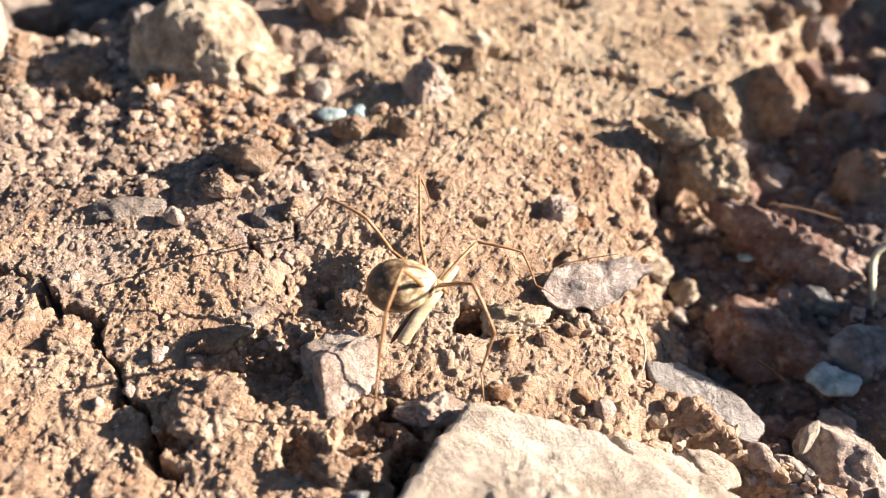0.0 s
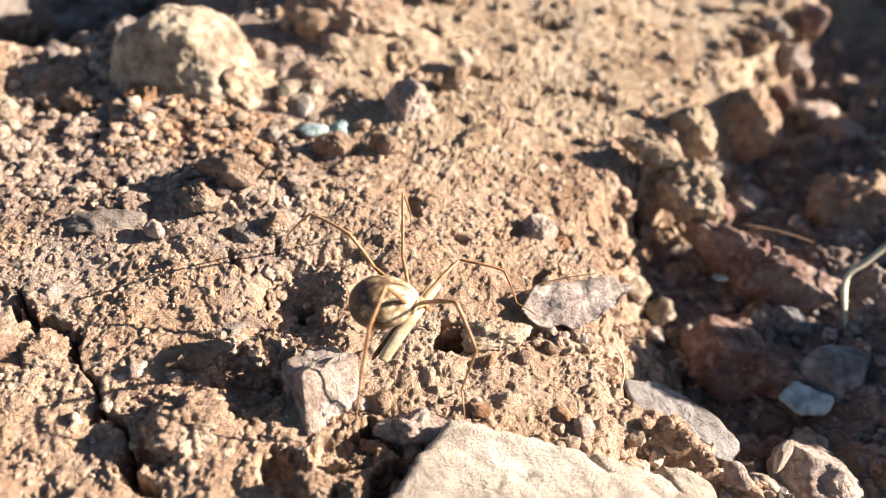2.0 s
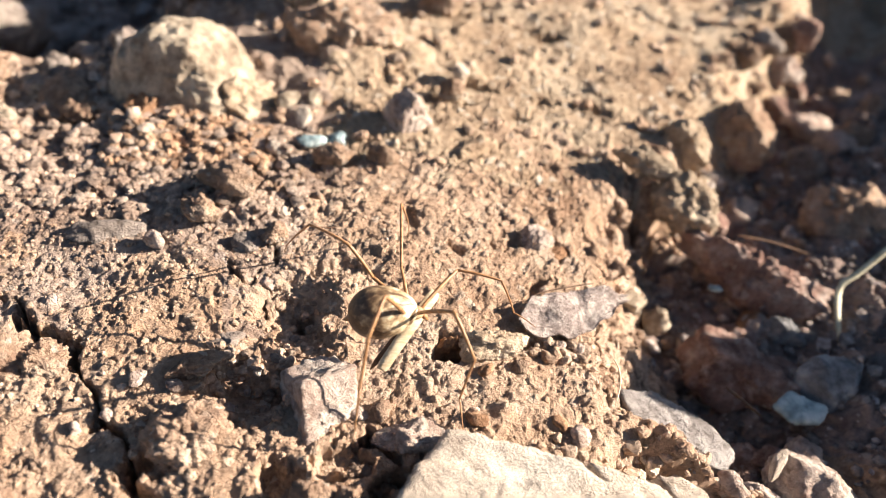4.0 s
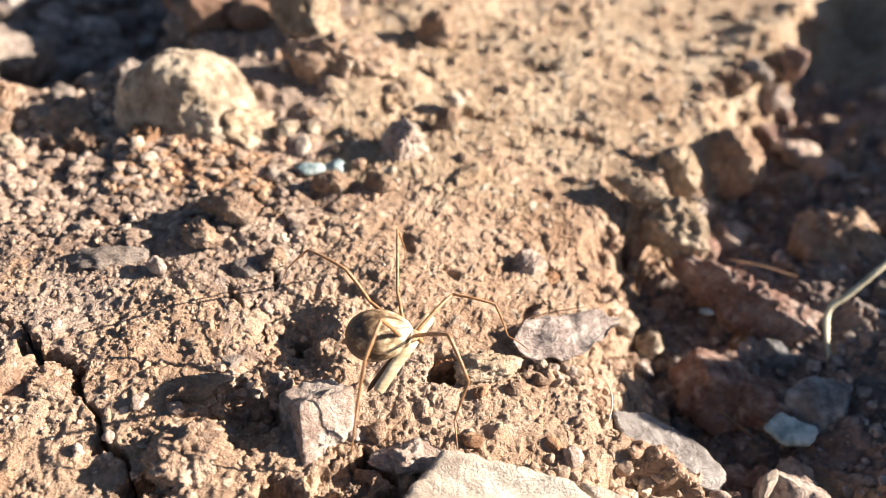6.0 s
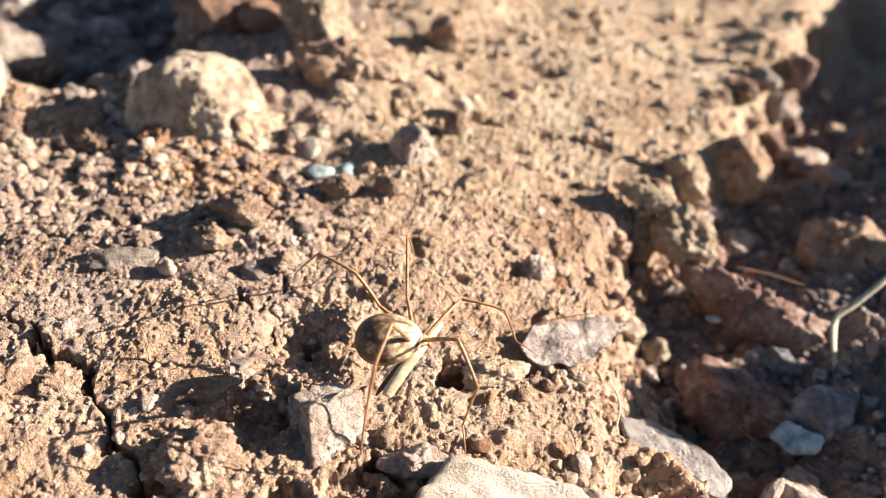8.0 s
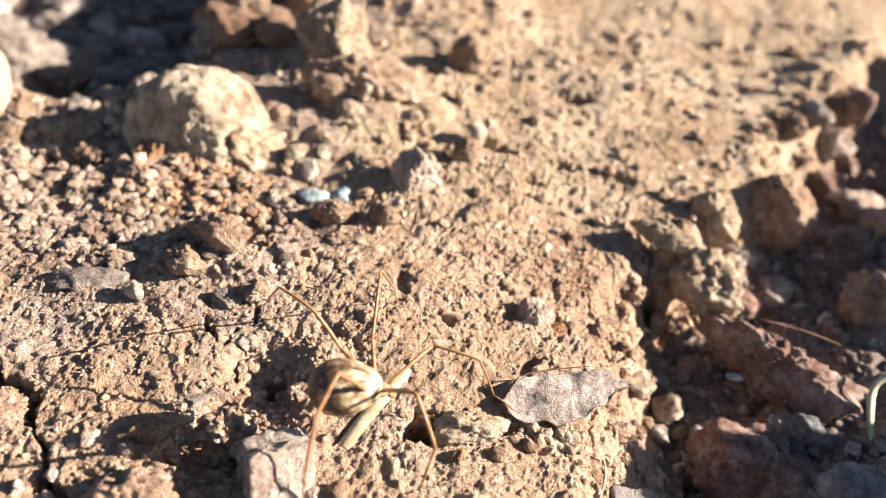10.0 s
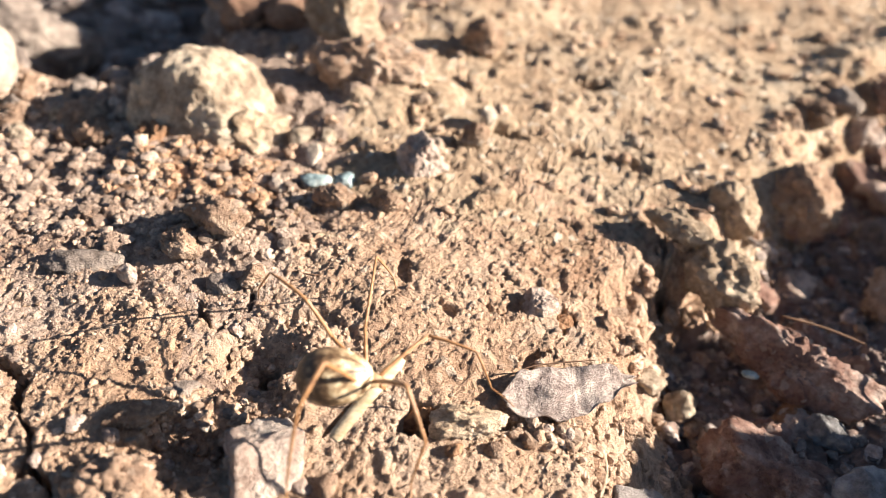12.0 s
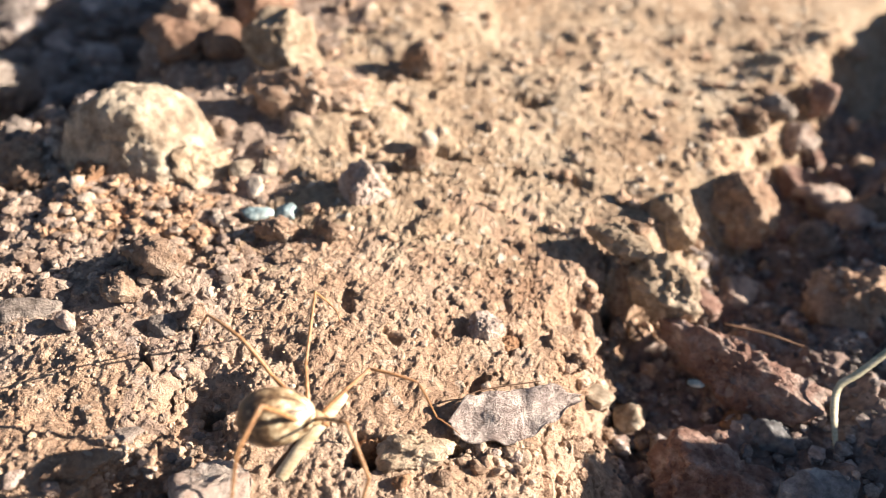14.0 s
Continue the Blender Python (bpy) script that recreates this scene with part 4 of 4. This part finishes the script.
for k in range(26):
    cr = strew.uniform(0.14, 0.42)
    stone("stone", "greyish stone in the shade far behind", "stone", strew.uniform(-9.4, -4.4), strew.uniform(5.2, 9.2), (cr * strew.uniform(1.0, 1.6), cr, cr * strew.uniform(0.7, 1.0)),
          (GREY, PINK, GREY, CLOD)[k % 4], 600 + k, 0.3, (strew.uniform(-12, 12), strew.uniform(-12, 12), strew.uniform(0, 180)), 4, 0.08, 4, group="stones far behind")
for k in range(16):
    cr = strew.uniform(0.25, 0.55)
    stone("stone", "dusty brown stone far behind", "stone", strew.uniform(-5.6, -2.2), strew.uniform(6.9, 9.6), (cr * strew.uniform(1.0, 1.5), cr, cr * strew.uniform(0.7, 1.0)),
          (GREY, CLOD, BROWN, GREY)[k % 4], 640 + k, 0.3, (strew.uniform(-12, 12), strew.uniform(-12, 12), strew.uniform(0, 180)), 4, 0.08, 4, group="stones far behind")
crumbs("soil_crumbs", "broken soil lumps on the crumbling verge", 150, 0.05, 0.15, 1.8, (2.2, 3.9, 1.2, 2.6), 19, lambda x, y: -0.3 < x - np.interp(y, EDGE_Y, EDGE_X) < 1.0, CRUMB, 3, 0.1)
crumbs("gravel", "coarse rubble in the shade far behind", 1300, 0.07, 0.5, 2.0, (-14, -3.9, 5.0, 15), 21, None, GRAVEL, 3)
crumbs("soil_crumbs", "loose gravel in the hollow behind the spider", 90, 0.015, 0.06, 1.8, (-1.75, -0.95, -0.5, 0.4), 22, None, CRUMB, 2, 0.1)
crumbs("soil_crumbs", "coarse lumps on the far verge", 90, 0.06, 0.22, 1.8, (6.3, 10.5, 5.2, 10.5), 17)
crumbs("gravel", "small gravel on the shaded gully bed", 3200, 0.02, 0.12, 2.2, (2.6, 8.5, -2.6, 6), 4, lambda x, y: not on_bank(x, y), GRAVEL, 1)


# ---- plant scraps ----
def blade(name, label, category, points, width, thick, mat, fold=0.25, curl=0.0, roll=0.0, tip=0.25):
    """A blade along a line of places: a folded strip with real thickness, pointed at its ends."""
    pts = [Vector(p) for p in points]
    origin, n = pts[0].copy(), 24
    bm = bmesh.new()
    rings = []
    ln_ = len(pts) - 1
    for k in range(n + 1):
        s = k / n * ln_
        i = min(int(s), ln_ - 1)
        a, b = pts[max(i - 1, 0)], pts[i]
        c, d = pts[i + 1], pts[min(i + 2, ln_)]
        t = s - i
        p = 0.5 * ((2 * b) + (c - a) * t + (2 * a - 5 * b + 4 * c - d) * t * t + (3 * b - a - 3 * c + d) * t ** 3)
        way = (c - b).normalized()
        side = way.cross(Vector((0, 0, 1))).normalized()
        up = side.cross(way)
        w = width * min(1, tip + 3 * min(k / n, 1 - k / n)) / 2
        turn = curl * (k / n - 0.5) + radians(roll)
        side, up = side * math.cos(turn) + up * math.sin(turn), up * math.cos(turn) - side * math.sin(turn)
        ring = []
        for u, h in ((-1, fold * w + thick), (0, thick), (1, fold * w + thick), (1, fold * w - thick), (0, -thick), (-1, fold * w - thick)):
            ring.append(bm.verts.new(p - origin + side * (u * w) + up * h))
        rings.append(ring)
    for r0, r1 in zip(rings, rings[1:]):
        for k in range(6):
            bm.faces.new((r0[k], r0[(k + 1) % 6], r1[(k + 1) % 6], r1[k]))
    bm.faces.new(rings[0][::-1]), bm.faces.new(rings[-1])
    bmesh.ops.recalc_face_normals(bm, faces=bm.faces)
    ob = part(name, bm, mat, at=Matrix.Translation(origin * CM))
    return tagged(ob, label, category)


def scrap(name, label, category, x, y, z, length, width, turn, mat, seed, bend=0.2, ragged=0.18, thick=0.012, ribs=0.0):
    """A torn piece of leaf or bark: a warped sheet with a ragged outline and its own thickness."""
    rng = np.random.default_rng(seed)
    bm = bmesh.new()
    nu, nv = 40, 18
    off = Vector(rng.uniform(-30, 30, 3).tolist())
    sheets = []
    for side in (1, -1):
        grid = []
        for i in range(nu + 1):
            u = i / nu
            half = width / 2 * (math.sin(math.pi * min(1, u * 0.92 + 0.04)) ** 0.65) * (1.12 - 0.72 * u * u)
            row = []
            for j in range(nv + 1):
                v = j / nv * 2 - 1
                rag = 1 + ragged * noise.noise(Vector((u * 9, v * 2, 0)) + off) * 2
                px, py = (u - 0.5) * length * (1 + 0.06 * noise.noise(Vector((v * 4, 3, 1)) + off)), v * half * rag
                pz = bend * width * (v * v) + 0.2 * width * noise.noise(Vector((px * 3, py * 4, 0)) + off) + 0.04 * width * noise.noise(Vector((px * 14, py * 14, 2)) + off)
                pz += ribs * math.cos(v * 9.5) * (1 - 0.5 * abs(v))
                row.append(bm.verts.new((px, py, pz + side * thick)))
            grid.append(row)
        sheets.append(grid)
        for i in range(nu):
            for j in range(nv):
                q = (grid[i][j], grid[i + 1][j], grid[i + 1][j + 1], grid[i][j + 1])
                bm.faces.new(q if side > 0 else q[::-1])
    a, b = sheets
    rim = [(i, 0) for i in range(nu)] + [(nu, j) for j in range(nv)] + [(i, nv) for i in range(nu, 0, -1)] + [(0, j) for j in range(nv, 0, -1)]
    for (i, j), (k, l) in zip(rim, rim[1:] + rim[:1]):
        bm.faces.new((b[i][j], b[k][l], a[k][l], a[i][j]))
    bmesh.ops.recalc_face_normals(bm, faces=bm.faces)
    return tagged(part(name, bm, mat, at=pose(x * CM, y * CM, z * CM, *turn)), label, category)


scrap("dead_leaf", "torn grey-brown piece of dead leaf on the soil", "leaf", 1.76, 0.29, -0.08, 1.5, 0.6, (14, 4, 24), LEAF, 4, 0.07, 0.26)
stone("clod", "orange-brown soil clod at the back of a hollow", "soil clod", 0.38, -0.2, (0.26, 0.14, 0.2), RUST, 84, 0.5, (0, 0, 18), 4, 0.08, 5, 0.06, cuts=((-0.1, -0.9, 0.2, 0.55),))
stone("clod", "crusty soil clod beside the husk", "soil clod", 0.76, -0.33, (0.36, 0.2, 0.13), TAN_CLOD, 81, 0.25, (0, -6, 16), 2, 0.1, 5, lumpy=0.05)
blade("straw", "broad flat pale straw under the spider", "straw", [(-0.43, -0.82, 0.15), (-0.27, -0.64, 0.36), (-0.11, -0.45, 0.52), (0.07, -0.2, 0.66)], 0.12, 0.012, STRAW, 0.25, 0.0, -36, 0.75)
# dark strip in place of the folded straw's shaded left face
blade("husk", "narrow dark brown strip added for the straw's shaded side", "husk", [(-0.53, -0.8, 0.12), (-0.4, -0.68, 0.28), (-0.26, -0.55, 0.44)], 0.055, 0.012, HUSK, 0.3, 0.0, -30)
blade("grass_blade", "bent pale green dry grass blade", "grass", [(7.6, 2.7, 0.25), (6.9, 2.25, 0.0), (6.36, 1.87, -0.2), (5.9, 1.58, -0.45), (5.63, 1.41, -0.6), (5.57, 1.0, -0.85), (5.58, 0.55, -1.08)], 0.085, 0.012, GRASS, 0.3)
blade("straw", "thin dry stalk in the gully", "straw", [(3.72, -0.1, -0.85), (3.93, -0.26, -0.9), (4.1, -0.42, -0.95)], 0.028, 0.01, HUSK, 0.1)
blade("straw", "thin dark stalk lying behind the red rock", "straw", [(4.5, 2.35, -0.62), (5.0, 2.25, -0.62), (5.5, 2.1, -0.66)], 0.026, 0.01, HUSK, 0.1)


blade("rootlet", "fine dark rootlet along the dead leaf", "root", [(1.1, 0.2, 0.1), (1.3, 0.36, 0.11), (1.6, 0.48, 0.1), (1.98, 0.6, 0.08)], 0.011, 0.005, HUSK, 0.0)
blade("rootlet", "fine pale rootlet curling over the soil", "root", [(2.03, -0.45, 0.06), (2.05, -0.62, 0.1), (2.04, -0.8, 0.08), (1.94, -1.08, 0.04)], 0.014, 0.006, STRAW, 0.0)
blade("rootlet", "fine dark strand on the soil", "root", [(-1.35, 1.2, 0.12), (-1.1, 1.17, 0.14), (-0.9, 1.2, 0.13), (-0.55, 1.18, 0.12)], 0.014, 0.006, HUSK, 0.0)


# ---- the spider ----
def tube(points, radii, sides=8):
    """A tapered limb along a line of places, rounded at both ends."""
    pts = [Vector(p) for p in points]
    bm = bmesh.new()
    rings = []
    n = len(pts)
    for k, p in enumerate(pts):
        way = (pts[min(k + 1, n - 1)] - pts[max(k - 1, 0)]).normalized()
        side = way.cross(Vector((0.3, 0.2, 1))).normalized()
        up = side.cross(way)
        rings.append([bm.verts.new(p + (side * math.cos(a) + up * math.sin(a)) * radii[k]) for a in (2 * math.pi * i / sides for i in range(sides))])
    for r0, r1 in zip(rings, rings[1:]):
        for i in range(sides):
            bm.faces.new((r0[i], r0[(i + 1) % sides], r1[(i + 1) % sides], r1[i]))
    for ring, p, q in ((rings[0], pts[0], pts[1]), (rings[-1], pts[-1], pts[-2])):
        tip = bm.verts.new(p + (p - q).normalized() * radii[0 if ring is rings[0] else -1] * 0.8)
        for i in range(sides):
            bm.faces.new((ring[i], ring[(i + 1) % sides], tip))
    bmesh.ops.recalc_face_normals(bm, faces=bm.faces)
    return bm


def limb(a, b, r0, r1, sag=0.0, n=8):
    a, b = Vector(a), Vector(b)
    pts, radii = [], []
    for k in range(n + 1):
        t = k / n
        pts.append(a.lerp(b, t) + Vector((0, 0, 1)) * sag * math.sin(math.pi * t))
        radii.append((r0 + (r1 - r0) * t) * (1 + 0.18 * math.sin(math.pi * t)))
    return tube(pts, radii)


spider = tagged(new("spider"), "slender long-legged brown spider with a striped oval abdomen", "spider")
HOME = Vector((-0.35, -0.5, 0.05))
spider.matrix_world = Matrix.Translation(HOME * CM)


def spider_part(name, bm, mat, parent, label="", at=None):
    ob = part(name, bm, mat, None, label)
    ob.parent = parent
    if at is not None:
        ob.matrix_local = at
    return ob


def ball(rx, ry, rz, taper=0.0, level=4):
    bm = icosphere(level)
    for v in bm.verts:
        k = 1 + taper * v.co.x
        v.co = Vector((v.co.x * rx, v.co.y * ry * k, v.co.z * rz * k))
    return bm


def rel(x, y, z):
    return Vector((x, y, z)) - HOME


def at_cm(p, *turn):
    return Matrix.Translation(p * CM) @ pose(0, 0, 0, *turn)


abdomen = spider_part("abdomen", ball(0.335, 0.255, 0.25, -0.13), ABDOMEN, spider, "oval brown abdomen with dark stripes and a pale front", at_cm(rel(-0.45, -0.62, 0.80), 4, -4, 8))
spider_part("spinneret", limb((-0.30, 0, -0.04), (-0.365, 0, -0.06), 0.04, 0.016), LEG, abdomen)
thorax = spider_part("cephalothorax", ball(0.105, 0.08, 0.07, -0.08, 3), CREAM, spider, "small brown cephalothorax with a pale band", at_cm(rel(-0.15, -0.57, 0.76), 0, 5, 10))
for side in (0.05, -0.05):
    spider_part("chelicera", limb((0.09, side * 0.7, -0.01), (0.14, side * 0.6, -0.07), 0.028, 0.016), LEG, thorax)



def leg(label, joints, radii, names=("tibia", "metatarsus", "tarsus")):
    """One leg: its femur, with the outer joints as pieces of their own."""
    pts = [rel(*p) for p in joints]
    radii = [0.54 * r for r in radii]
    femur = spider_part("leg", limb(pts[0], pts[1], radii[0], radii[1], 0.02), LEG, spider, label)
    for k in range(1, len(pts) - 1):
        spider_part(names[min(k - 1, len(names) - 1)], limb(pts[k], pts[k + 1], radii[k], radii[k + 1], 0.015), LEG, femur)
    return femur


leg("brown hind leg raised and bent outward", [(-0.26, -0.46, 0.72), (-0.56, -0.24, 0.86), (-0.82, -0.13, 1.19), (-1.22, 0.18, 1.12), (-1.5, 0.55, 0.45), (-1.57, 0.72, 0.14)], [0.035, 0.032, 0.028, 0.022, 0.013, 0.008], ("patella", "tibia", "metatarsus", "tarsus"))
leg("brown leg stretched away from the body", [(-0.2, -0.48, 0.72), (-0.29, -0.1, 0.88), (-0.32, 0.6, 1.1), (-0.2, 1.0, 0.45), (-0.18, 1.12, 0.14)], [0.034, 0.028, 0.022, 0.012, 0.008])
leg("thin front leg arched over the soil", [(-0.08, -0.5, 0.74), (0.28, -0.03, 0.82), (0.73, -0.12, 0.8), (0.93, -0.18, 0.38), (1.16, -0.29, 0.3)], [0.034, 0.028, 0.02, 0.013, 0.008])
leg("thick brown front leg bent down to the soil", [(-0.14, -0.6, 0.78), (0.19, -0.84, 1.12), (0.41, -1.13, 0.8), (0.33, -1.22, 0.3), (0.38, -1.48, 0.1)], [0.036, 0.032, 0.026, 0.016, 0.009])
leg("near leg arched high over the abdomen", [(-0.2, -0.66, 0.78), (-0.45, -0.96, 1.41), (-0.57, -1.3, 1.25), (-0.62, -1.5, 0.75), (-0.64, -1.62, 0.25)], [0.036, 0.032, 0.028, 0.018, 0.01])


def motions():
    walk(spider, [(0.0, Matrix.Translation(HOME * CM)), (14.0, Matrix.Translation(HOME * CM))])


motions()
